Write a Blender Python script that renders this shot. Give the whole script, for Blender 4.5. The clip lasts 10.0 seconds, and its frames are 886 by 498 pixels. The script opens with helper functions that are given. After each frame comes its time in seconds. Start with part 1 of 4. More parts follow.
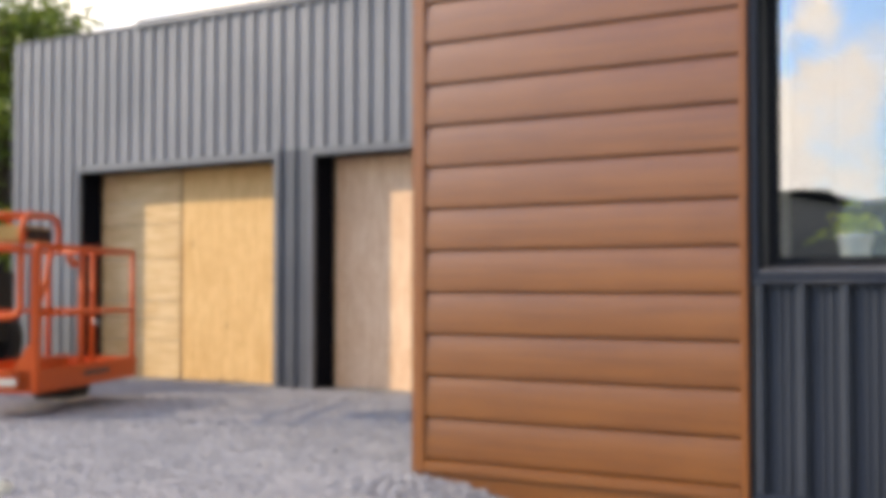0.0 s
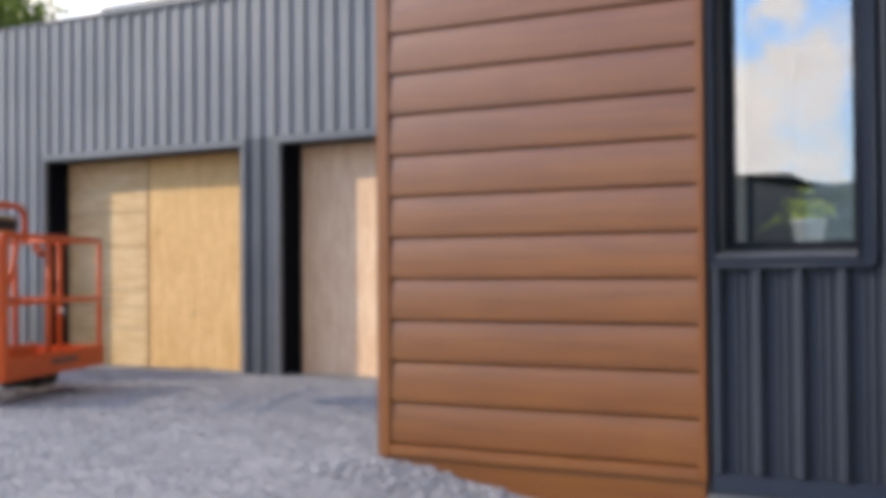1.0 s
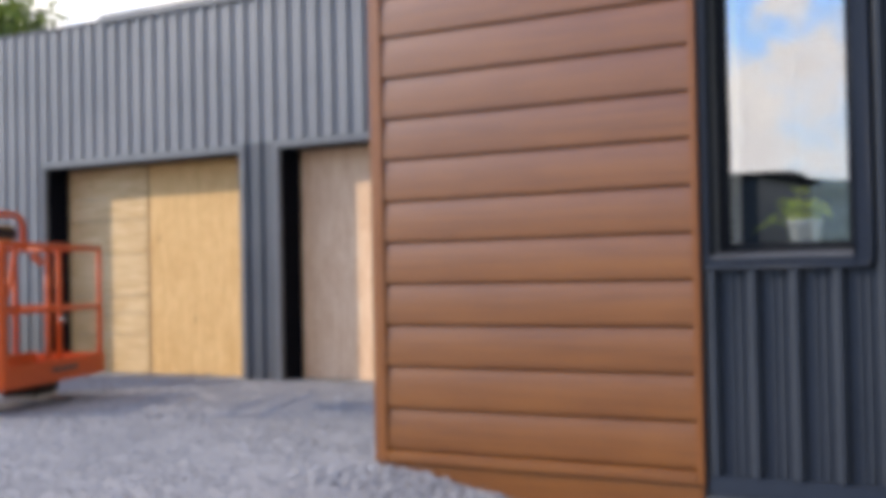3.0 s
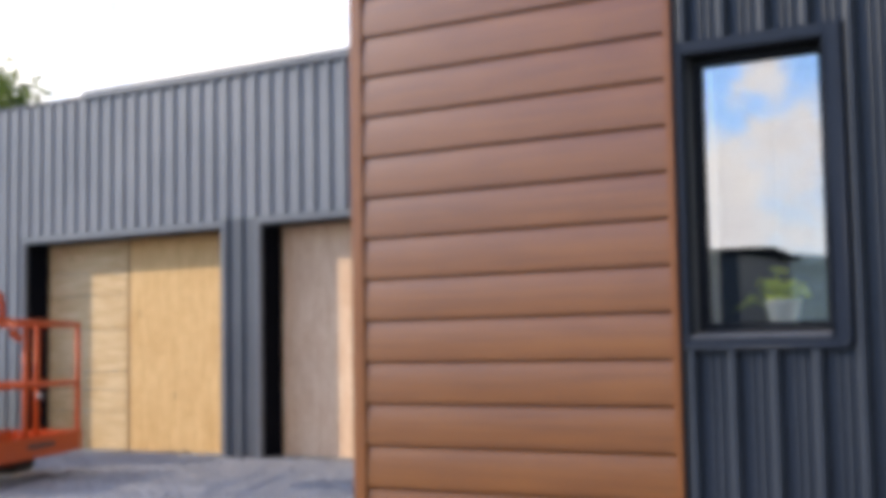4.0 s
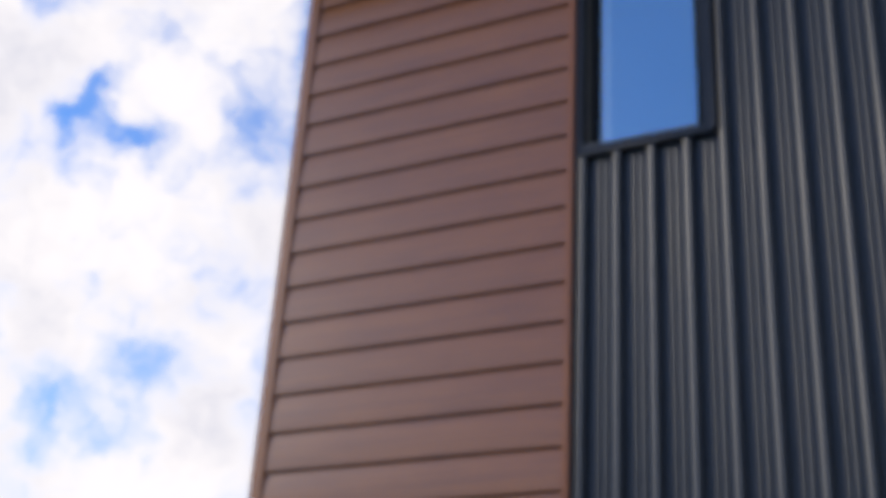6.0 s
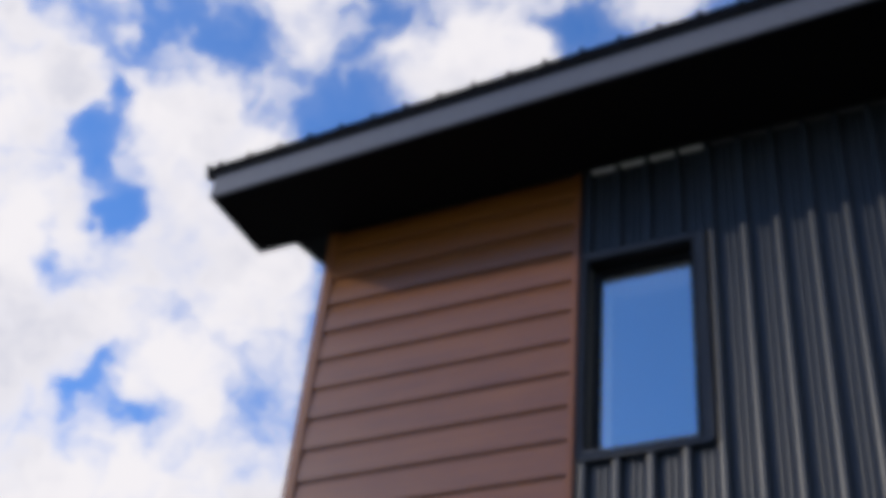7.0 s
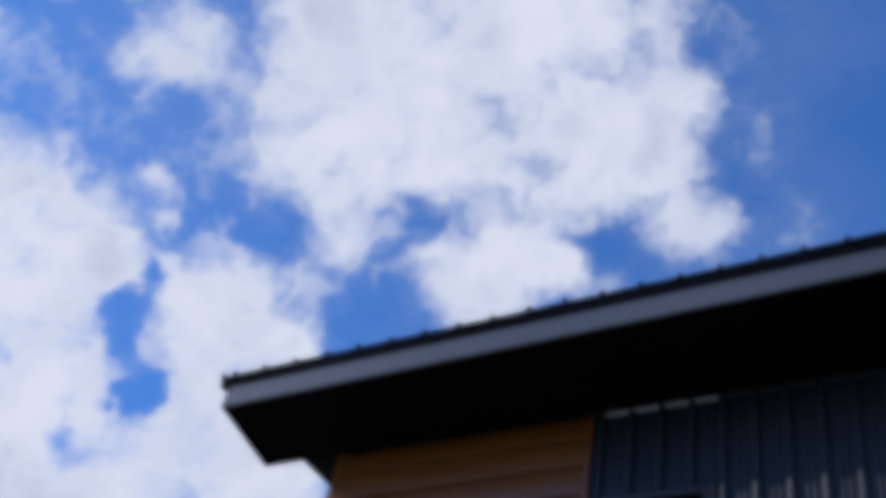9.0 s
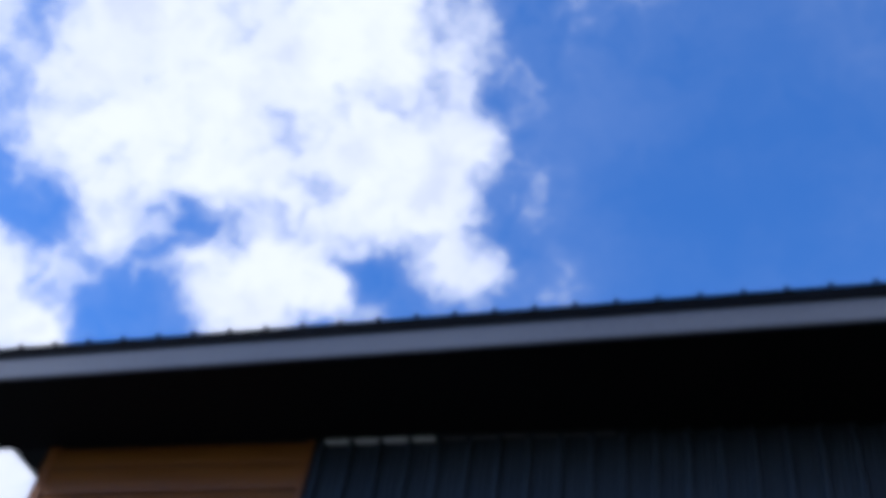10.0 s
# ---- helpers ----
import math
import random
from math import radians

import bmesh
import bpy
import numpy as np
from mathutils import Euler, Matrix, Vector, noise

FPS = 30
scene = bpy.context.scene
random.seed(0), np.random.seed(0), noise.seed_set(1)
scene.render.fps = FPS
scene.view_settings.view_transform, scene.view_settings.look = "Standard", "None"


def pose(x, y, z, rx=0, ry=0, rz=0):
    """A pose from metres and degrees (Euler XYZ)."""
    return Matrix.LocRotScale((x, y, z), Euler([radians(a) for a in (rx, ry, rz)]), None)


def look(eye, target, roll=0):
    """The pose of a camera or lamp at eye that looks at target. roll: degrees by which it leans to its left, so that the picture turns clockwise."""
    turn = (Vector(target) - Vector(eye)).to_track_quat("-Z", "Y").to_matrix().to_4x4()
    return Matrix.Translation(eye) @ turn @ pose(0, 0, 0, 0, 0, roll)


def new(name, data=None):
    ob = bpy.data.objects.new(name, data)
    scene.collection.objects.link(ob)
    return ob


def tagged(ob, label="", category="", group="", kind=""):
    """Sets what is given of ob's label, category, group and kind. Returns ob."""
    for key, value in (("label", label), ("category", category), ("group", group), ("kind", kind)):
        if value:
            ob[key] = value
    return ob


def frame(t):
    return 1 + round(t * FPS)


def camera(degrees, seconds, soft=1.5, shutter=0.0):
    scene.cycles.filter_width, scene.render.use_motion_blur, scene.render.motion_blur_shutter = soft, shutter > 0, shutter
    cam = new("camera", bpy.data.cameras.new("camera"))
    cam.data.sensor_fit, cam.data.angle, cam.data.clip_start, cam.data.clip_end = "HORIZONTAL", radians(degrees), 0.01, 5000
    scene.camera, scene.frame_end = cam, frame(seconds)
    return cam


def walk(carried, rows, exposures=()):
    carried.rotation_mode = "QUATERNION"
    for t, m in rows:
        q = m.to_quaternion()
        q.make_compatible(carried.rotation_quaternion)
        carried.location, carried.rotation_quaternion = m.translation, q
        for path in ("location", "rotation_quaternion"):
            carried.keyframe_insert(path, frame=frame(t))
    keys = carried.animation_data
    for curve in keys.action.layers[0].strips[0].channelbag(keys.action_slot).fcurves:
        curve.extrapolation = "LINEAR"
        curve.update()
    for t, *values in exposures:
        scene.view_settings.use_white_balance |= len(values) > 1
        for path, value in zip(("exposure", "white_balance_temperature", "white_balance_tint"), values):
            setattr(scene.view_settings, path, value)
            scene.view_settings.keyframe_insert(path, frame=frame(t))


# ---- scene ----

# ---------------------------------------------------------------- camera
cam = camera(38.33, 10.0, soft=7.8)
PATH = [
    (0.0, pose(4.843, -7.022, 1.230, 91.75, -0.04, 33.29)),
    (0.5, pose(4.917, -7.088, 1.237, 91.01, -0.23, 32.79)),
    (1.0, pose(4.935, -7.109, 1.238, 91.09, 0.39, 31.89)),
    (1.5, pose(4.952, -7.088, 1.234, 91.00, 0.83, 31.57)),
    (2.0, pose(4.949, -7.035, 1.241, 90.91, 0.82, 31.81)),
    (3.5, pose(4.993, -7.041, 1.266, 91.55, 1.08, 32.31)),
    (4.0, pose(4.993, -7.040, 1.286, 94.47, 0.97, 31.38)),
    (4.5, pose(4.998, -7.015, 1.336, 97.60, 0.76, 29.18)),
    (5.0, pose(4.998, -6.985, 1.401, 102.08, -0.16, 27.30)),
    (5.2, pose(5.001, -6.988, 1.420, 104.64, -0.41, 27.03)),
    (6.3, pose(5.118, -6.951, 1.324, 120.32, -4.55, 26.09)),
    (6.5, pose(5.127, -6.998, 1.337, 123.18, -5.22, 25.65)),
    (7.0, pose(5.139, -7.040, 1.388, 128.82, -5.07, 25.64)),
    (7.5, pose(5.136, -7.066, 1.446, 134.24, -6.23, 25.95)),
    (8.0, pose(5.134, -7.090, 1.498, 136.88, -7.54, 27.55)),
    (8.5, pose(5.173, -7.134, 1.492, 137.61, -9.41, 25.99)),
    (9.0, pose(5.235, -7.134, 1.520, 138.39, -9.12, 23.25)),
    (9.5, pose(5.369, -7.156, 1.503, 139.46, -7.41, 17.84)),
    (10.0, pose(5.442, -7.192, 1.442, 141.32, -6.84, 9.81)),
]
EXPOSURES = [(0.0, 0.17, 8100, 10), (0.5, 0.0, 7500, 10), (1.5, -0.01, 7150, 10), (4.0, 0.0, 6950, 10), (5.2, -0.14, 6750, 10), (6.5, -1.0, 6650, 10),
             (7.5, -0.86, 6300, 10), (8.0, -1.0, 5950, 10), (8.5, -1.16, 5850, 10), (9.2, -1.2, 5700, 10), (10.0, -0.78, 5600, 10)]
walk(cam, PATH, EXPOSURES)

# ---------------------------------------------------------------- sun and sky
SUN_TO = Vector((-0.803, -0.413, 0.430)).normalized()
sun = new("sun", bpy.data.lights.new("sun", "SUN"))
sun.data.energy, sun.data.angle, sun.data.color = 4.0, radians(0.6), (1.0, 0.90, 0.77)
sun.matrix_world = look(SUN_TO * 60, (0, 0, 0))

world = bpy.data.worlds.new("sky")
scene.world = world
world.use_nodes = True


class Nodes:
    """Short hand for wiring a node tree."""

    def __init__(self, tree):
        self.tree = tree

    def add(self, kind, **inputs):
        n = self.tree.nodes.new(kind)
        for key, value in inputs.items():
            name = key.replace("_", " ")
            self.put(n, int(key[1:]) if key[0] == "i" and key[1:].isdigit() else name, value)
        return n

    def put(self, n, key, value):
        socket = n.inputs[key]
        if isinstance(value, bpy.types.NodeSocket):
            self.tree.links.new(value, socket)
        else:
            socket.default_value = value

    def math(self, op, a, b=0.0, c=0.0, clamp=False):
        n = self.tree.nodes.new("ShaderNodeMath")
        n.operation, n.use_clamp = op, clamp
        for i, v in enumerate((a, b, c)):
            self.put(n, i, v)
        return n.outputs[0]

    def vec(self, op, a, b=(0, 0, 0)):
        n = self.tree.nodes.new("ShaderNodeVectorMath")
        n.operation = op
        self.put(n, 0, a)
        self.put(n, 1, b)
        return n.outputs["Value"] if op == "DOT_PRODUCT" else n.outputs[0]

    def noise(self, vector, scale, detail=4.0, rough=0.55, dist=0.0):
        return self.add("ShaderNodeTexNoise", Vector=vector, Scale=scale, Detail=detail, Roughness=rough, Distortion=dist)

    def ramp(self, fac, lo, hi, to_lo=0.0, to_hi=1.0, smooth=True):
        n = self.tree.nodes.new("ShaderNodeMapRange")
        n.interpolation_type = "SMOOTHSTEP" if smooth else "LINEAR"
        for i, v in enumerate((fac, lo, hi, to_lo, to_hi)):
            self.put(n, i, v)
        return n.outputs[0]

    def mix(self, fac, a, b, blend="MIX"):
        n = self.tree.nodes.new("ShaderNodeMix")
        n.data_type, n.blend_type = "RGBA", blend
        self.put(n, 0, fac)
        self.put(n, 6, a)
        self.put(n, 7, b)
        return n.outputs[2]


def toward(az, el):
    a, e = radians(az), radians(el)
    return (math.sin(a) * math.cos(e), math.cos(a) * math.cos(e), math.sin(e))


# Clouds by heading, height, spread (degrees) and weight; the negative ones are blue gaps.
HIGH_CLOUD = [
    (-42.1, 54.7, 3.6, 0.74), (-33.5, 55.8, 4.1, 0.74), (-25.5, 56.3, 3.3, 0.67), (-40.9, 50.2, 3.0, 0.74), (-34.2, 52.2, 3.6, 0.74), (-26.3, 52.0, 3.6, 0.74), (-20.3, 53.3, 3.0, 0.59), (-17.2, 50.8, 2.2, 0.59),
    (-20.2, 56.8, 2.0, 0.44), (-40.7, 46.6, 1.6, 0.67), (-37.9, 46.3, 1.3, 0.44), (-32.0, 46.5, 2.1, 0.67), (-27.7, 47.7, 2.1, 0.67), (-21.4, 47.6, 1.3, 0.59), (-13.5, 50.3, 1.1, 0.44), (-11.5, 55.0, 2.0, 0.12),
    (-11.2, 52.4, 1.8, 0.12), (-47.1, 52.4, 1.4, 0.52), (-49.6, 50.2, 0.9, 0.30), (-46.2, 56.5, 3.6, 0.74), (-39.4, 59.9, 4.4, 0.74), (-29.6, 61.1, 3.0, 0.67),
]
LEFT_CLOUD = [
    (-59.1, 40.9, 2.6, 1), (-55.4, 42.3, 1.8, 1), (-52.8, 41.5, 1.3, 0.9), (-56.6, 38.1, 3.1, 1), (-53.3, 39.2, 1.1, 0.8), (-53.2, 36.1, 2.6, 1), (-54.3, 33.1, 2.9, 1), (-51.2, 37.2, 1.2, 0.9),
    (-49.3, 34.7, 1.4, 0.8), (-56.6, 44.0, 0.6, 0.6), (-63.3, 41.1, 1.9, 1), (-60.1, 35.7, 3.6, 1), (-45.0, 42.0, 1.9, 1), (-46.3, 40.1, 2.1, 1), (-41.9, 41.1, 1.5, 1), (-45.7, 37.2, 2.6, 1),
    (-42.3, 38.5, 2.9, 1), (-40.5, 41.2, 0.8, 0.6), (-48.7, 41.6, 0.8, 0.6), (-46.4, 35.0, 2.1, 1), (-38.9, 36.1, 2.1, 1), (-49.6, 42.7, 0.6, 0.5),
]
WISPS = [
    (-56.0, 51.1, 1.4, 0.65), (-54.4, 52.4, 1.3, 0.43), (-57.6, 51.4, 0.7, 0.36), (-53.8, 50.9, 0.8, 0.43), (-67.2, 48.3, 0.7, 0.65), (-65.6, 46.5, 0.6, 0.65), (-51.9, 46.1, 0.6, 0.58), (-50.5, 44.6, 0.5, 0.50),
    (-45.8, 44.5, 0.8, 0.36), (-47.5, 45.7, 0.5, 0.29), (-52.6, 46.7, 0.3, 0.29),
]
GAPS = [
    (-50.9, 40.4, 0.9, -0.9), (-49.5, 39.3, 0.8, -1.0), (-49.9, 42.0, 0.7, -0.6), (-47.8, 37.9, 0.9, -1.02), (-48.9, 37.1, 0.7, -0.77), (-50.9, 35.7, 0.7, -0.51), (-50.2, 34.4, 0.5, -0.42), (-57.5, 36.9, 0.7, -0.59), (-55.8, 36.8, 0.5, -0.42),
    (-35.6, 48.8, 0.7, -0.5), (-22.2, 49.0, 1.0, -0.77), (-46.3, 31.3, 1.0, -1.10), (-46.5, 29.7, 1.0, -1.10), (-47.4, 29.1, 0.7, -0.94), (-49.4, 29.1, 0.7, -0.68),
    (-43.6, 29.1, 1.0, -0.77), (-44.7, 28.8, 0.7, -0.77), (-50.2, 34.6, 0.7, -0.51), (-49.7, 33.7, 0.5, -0.42), (-39.0, 21.9, 0.7, -0.42), (-48.4, 36.7, 0.7, -0.85), (-47.9, 37.7, 0.9, -1.02),
]
LOW_CLOUD = [
    (-162.8, 11.7, 0.9, 1.1), (-162.2, 7.6, 1.7, 1.2), (-164.4, 8.6, 1.4, 1.1), (-161.2, 6.4, 1.4, 1.1), (-162.9, 5.1, 2.1, 1.3), (-164.7, 4.5, 1.7, 1.2), (-160.9, 4.4, 1.4, 1.1), (-163.0, 11.5, 4.0, 0.42), (-164.4, 9.4, 1.2, 0.5), (-161.7, 10.3, 0.9, -0.5),
    (-161.1, 11.7, 0.5, -0.4), (-165.0, 11.6, 0.9, -0.5), (-163.8, 10.2, 0.5, -0.25),
]
SOFT = [
    (-49.8, 51.2, 1.4, 0.34), (-46.4, 49.7, 1.2, 0.4), (-52.6, 52.9, 1.7, 0.28), (-24.7, 47.5, 1.3, 0.7), (-29.2, 45.5, 1.3, 0.7),
    (-34.1, 47.3, 1.2, 0.45), (-41.8, 44.6, 1.4, 0.3), (-9.9, 49.8, 1.4, 0.22),
]
BANKS_AND_FILL = [
    (-47, 25, 10, 1.3), (-44, 12, 11, 1.4), (-58, 28, 9, 1.2), (-53, 19, 9, 1.0), (-70, 20, 14, 0.9), (-32, 72, 12, 0.9), (-172, 7, 5, 1.0), (-149, 7, 8, 0.9),
    # Broad unseen clouds, added and weighted to set the ambient fill.
    (120, 35, 35, 0.8), (60, 45, 25, 0.8), (-110, 45, 30, 0.75), (175, 68, 18, 1.0), (-75, 5, 20, 0.9), (160, 10, 18, 1.0),
]
THIN = [(-45, 16.8, 2.4, -0.62), (-42.2, 18.9, 1.4, -0.5), (5, 55, 8, -0.5), (-162, 36, 9, -0.6)]
w = Nodes(world.node_tree)
way = w.add("ShaderNodeTexCoord").outputs["Generated"]
warp = w.noise(way, 7.0, 5.0, 0.6).outputs["Color"]
fine_warp = w.noise(way, 26.0, 4.0, 0.6).outputs["Color"]
bent = w.vec("ADD", way, w.vec("MULTIPLY", w.vec("SUBTRACT", warp, (0.5, 0.5, 0.5)), (0.035, 0.035, 0.035)))
bent = w.vec("ADD", bent, w.vec("MULTIPLY", w.vec("SUBTRACT", fine_warp, (0.5, 0.5, 0.5)), (0.048, 0.048, 0.048)))
bent = w.vec("NORMALIZE", bent)
billow = w.noise(w.vec("MULTIPLY", way, (1.0, 1.0, 1.3)), 8.0, 9.0, 0.60, 0.15).outputs["Fac"]
total = 0.0
gap = 0.0
for az, el, spread, weight in HIGH_CLOUD + LEFT_CLOUD + WISPS + GAPS + LOW_CLOUD + BANKS_AND_FILL + SOFT + THIN:
    k = 2.0 / radians(spread) ** 2
    dot = w.vec("DOT_PRODUCT", bent, toward(az, el))
    lobe = w.math("EXPONENT", w.math("MULTIPLY_ADD", dot, k, -k))
    if weight > 0:
        total = w.math("MULTIPLY_ADD", lobe, weight, total)
    else:
        gap = w.math("MULTIPLY_ADD", lobe, weight, gap)
total = w.math("ADD", w.math("MINIMUM", total, 1.25), w.math("MAXIMUM", gap, -1.5))
wisp = w.noise(bent, 17.0, 9.0, 0.64, 0.15).outputs["Fac"]
detail = w.math("MULTIPLY_ADD", w.math("SUBTRACT", wisp, 0.5), 2.7, w.math("MULTIPLY", w.math("SUBTRACT", billow, 0.5), 2.1))
edge = w.ramp(total, -0.1, 0.40, 0.25, 1.0)
total = w.math("ADD", total, w.math("MULTIPLY_ADD", detail, edge, -0.42))
shade = w.noise(bent, 9.0, 7.0, 0.62).outputs["Fac"]
veil = w.ramp(w.math("MULTIPLY_ADD", w.math("SUBTRACT", shade, 0.5), 0.8, total), -0.9, 0.5, 0.0, 0.13)
cover = w.math("MAXIMUM", w.ramp(total, -0.35, 0.95), veil)
core = w.ramp(total, 0.4, 1.3)
dim = w.math("MULTIPLY", core, w.ramp(shade, 0.40, 0.66))
cloud = w.mix(dim, (13.3, 12.95, 13.5, 1), (9.9, 10.0, 11.4, 1))
sky = w.add("ShaderNodeTexSky")
sky.sky_type, sky.sun_disc = "NISHITA", False
sky.sun_elevation, sky.sun_rotation = radians(25.4), radians(242.8)
sky.air_density, sky.dust_density, sky.ozone_density, sky.altitude = 1.0, 0.3, 2.5, 200
deep = w.mix(1.0, sky.outputs[0], (1.5, 2.45, 3.7, 1), "MULTIPLY")
height = w.add("ShaderNodeSeparateXYZ", Vector=way).outputs[2]
hazy = w.mix(w.ramp(height, 0.0, 0.50, 0.75, 0.0), deep, (6.6, 8.2, 10.6, 1))
both = w.mix(cover, hazy, cloud)
back = world.node_tree.nodes["Background"]
w.put(back, "Color", both)
back.inputs["Strength"].default_value = 0.13

# ---------------------------------------------------------------- materials


def material(name, rough=0.5, metal=0.0, spec=0.5):
    m = bpy.data.materials.new(name)
    m.use_nodes = True
    n = Nodes(m.node_tree)
    b = m.node_tree.nodes["Principled BSDF"]
    b.inputs["Roughness"].default_value, b.inputs["Metallic"].default_value = rough, metal
    b.inputs["Specular IOR Level"].default_value = spec
    return m, n, b


def bump(n, b, height, strength, distance):
    k = n.add("ShaderNodeBump", Height=height, Strength=strength, Distance=distance)
    n.put(b, "Normal", k.outputs[0])


def painted(name, low, high, rough, scale=6.0, relief=0.15, spec=0.5, metal=0.0):
    """Coated metal or plastic: faint dust and unevenness."""
    m, n, b = material(name, rough, metal, spec)
    p = n.add("ShaderNodeTexCoord").outputs["Object"]
    big = n.noise(p, scale * 0.2, 4).outputs["Fac"]
    small = n.noise(p, scale * 9, 5).outputs["Fac"]
    f = n.math("MULTIPLY_ADD", small, 0.35, n.math("MULTIPLY", big, 0.65))
    n.put(b, "Base Color", n.mix(n.ramp(f, 0.35, 0.65), (*low, 1), (*high, 1)))
    n.put(b, "Roughness", n.math("MULTIPLY_ADD", big, 0.22, rough - 0.11))
    bump(n, b, n.noise(p, scale * 1.5, 3).outputs["Fac"], relief, 0.004)
    return m


def woodgrain(name, low, high, rough, along=(0.5, 14.0, 14.0), spec=0.5, knots=0.0, relief=0.1):
    m, n, b = material(name, rough, 0.0, spec)
    p = n.add("ShaderNodeTexCoord").outputs["Object"]
    r = n.add("ShaderNodeObjectInfo").outputs["Random"]
    off = n.add("ShaderNodeCombineXYZ", X=n.math("MULTIPLY", r, 37.0), Y=0.0, Z=n.math("MULTIPLY", r, 91.0)).outputs[0]
    q = n.vec("MULTIPLY", n.vec("ADD", p, off), along)
    grain = n.noise(q, 3.0, 8, 0.65, 0.4).outputs["Fac"]
    fine = n.noise(n.vec("MULTIPLY", q, (1.0, 5.0, 5.0)), 4.0, 4).outputs["Fac"]
    blot = n.noise(n.vec("ADD", p, off), 1.4, 4).outputs["Fac"]
    f = n.math("MULTIPLY_ADD", fine, 0.3, n.math("MULTIPLY_ADD", blot, 0.16, n.math("MULTIPLY", grain, 0.54)))
    c = n.mix(n.ramp(f, 0.36, 0.64), (*low, 1), (*high, 1))
    if knots:
        v = n.add("ShaderNodeTexVoronoi", Vector=n.vec("MULTIPLY", n.vec("ADD", p, off), (1.6, 1.0, 0.8)), Scale=1.3).outputs["Distance"]
        c = n.mix(n.ramp(v, 0.10, 0.02, 0.0, knots), c, (low[0] * 0.45, low[1] * 0.4, low[2] * 0.35, 1))
    c = n.mix(n.math("MULTIPLY_ADD", r, 0.16, 0.0), c, (low[0] * 0.8, low[1] * 0.8, low[2] * 0.8, 1))
    n.put(b, "Base Color", c)
    n.put(b, "Roughness", n.math("MULTIPLY_ADD", fine, 0.2, rough - 0.1))
    bump(n, b, f, relief, 0.002)
    return m


WOOD = woodgrain("woodgrain_steel", (0.146, 0.042, 0.003), (0.264, 0.089, 0.009), 0.35, along=(0.4, 22.0, 22.0), spec=0.82)
TRIM_WOOD = woodgrain("woodgrain_trim", (0.190, 0.058, 0.009), (0.26, 0.088, 0.017), 0.38, along=(14.0, 14.0, 0.6), spec=0.6)
METAL = painted("charcoal_panel", (0.021, 0.027, 0.037), (0.032, 0.039, 0.051), 0.42, 3.0, 0.08, 0.32)
METAL_G = painted("grey_panel", (0.165, 0.170, 0.180), (0.205, 0.211, 0.222), 0.42, 3.0, 0.12)
DARKER_G = painted("darker_grey_panel", (0.062, 0.067, 0.078), (0.088, 0.093, 0.104), 0.42, 3.0, 0.1)
TRIM_G = painted("grey_trim", (0.105, 0.11, 0.12), (0.145, 0.15, 0.162), 0.42, 3.0, 0.08)
TRIM_D = painted("charcoal_trim", (0.014, 0.019, 0.031), (0.020, 0.027, 0.040), 0.45, 3.0, 0.08, 0.2)
FASCIA = painted("fascia_metal", (0.076, 0.078, 0.094), (0.102, 0.105, 0.124), 0.42, 2.0, 0.1)
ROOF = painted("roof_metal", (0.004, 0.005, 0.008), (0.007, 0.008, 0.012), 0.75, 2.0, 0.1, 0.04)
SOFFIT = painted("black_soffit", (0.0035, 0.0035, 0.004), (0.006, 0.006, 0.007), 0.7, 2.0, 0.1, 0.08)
FRAME = painted("black_frame", (0.006, 0.007, 0.009), (0.010, 0.011, 0.014), 0.45, 5.0, 0.06, 0.2)
SILL = painted("sill_metal", (0.075, 0.075, 0.082), (0.11, 0.11, 0.115), 0.4, 5.0, 0.06)
PLASTER = painted("white_plaster", (0.74, 0.74, 0.73), (0.82, 0.82, 0.81), 0.85, 2.0, 0.2, 0.3)
# Dark base colour stands in for the missing light in the lower room.
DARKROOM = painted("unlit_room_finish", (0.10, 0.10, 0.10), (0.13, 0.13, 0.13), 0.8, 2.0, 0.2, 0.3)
CONCRETE = painted("concrete", (0.14, 0.14, 0.145), (0.22, 0.22, 0.22), 0.9, 5.0, 0.4, 0.3)
PLY = woodgrain("plywood", (0.62, 0.36, 0.135), (0.83, 0.54, 0.245), 0.7, along=(4.5, 4.5, 0.5), spec=0.25, knots=0.55, relief=0.2)
PLY_PINK = woodgrain("weathered_plywood", (0.74, 0.45, 0.26), (0.94, 0.68, 0.45), 0.75, along=(4.5, 4.5, 0.6), spec=0.25, knots=0.7, relief=0.2)
GAP_STRIP = woodgrain("gap_strip_wood", (0.16, 0.075, 0.025), (0.30, 0.15, 0.05), 0.75, along=(9.0, 9.0, 0.6), spec=0.25)
BOARD = woodgrain("rough_board", (0.52, 0.31, 0.13), (0.88, 0.66, 0.38), 0.75, along=(0.6, 9.0, 9.0), spec=0.25, knots=0.6, relief=0.25)
ORANGE = painted("orange_enamel", (0.54, 0.072, 0.008), (0.66, 0.100, 0.012), 0.5, 5.0, 0.1, 0.35)
BLACK = painted("black_rubber", (0.014, 0.014, 0.015), (0.024, 0.023, 0.022), 0.75, 6.0, 0.3, 0.3)
GREYSTEEL = painted("dull_steel", (0.2, 0.2, 0.2), (0.3, 0.3, 0.3), 0.45, 6.0, 0.1, 0.5, 0.7)
YELLOW = painted("ochre_panel", (0.38, 0.23, 0.06), (0.5, 0.32, 0.09), 0.55, 5.0, 0.1)
DECAL = painted("dark_decal", (0.05, 0.03, 0.03), (0.08, 0.045, 0.04), 0.5, 8.0, 0.02)
PALE = painted("pale_decal", (0.62, 0.58, 0.45), (0.72, 0.68, 0.55), 0.5, 8.0, 0.02)
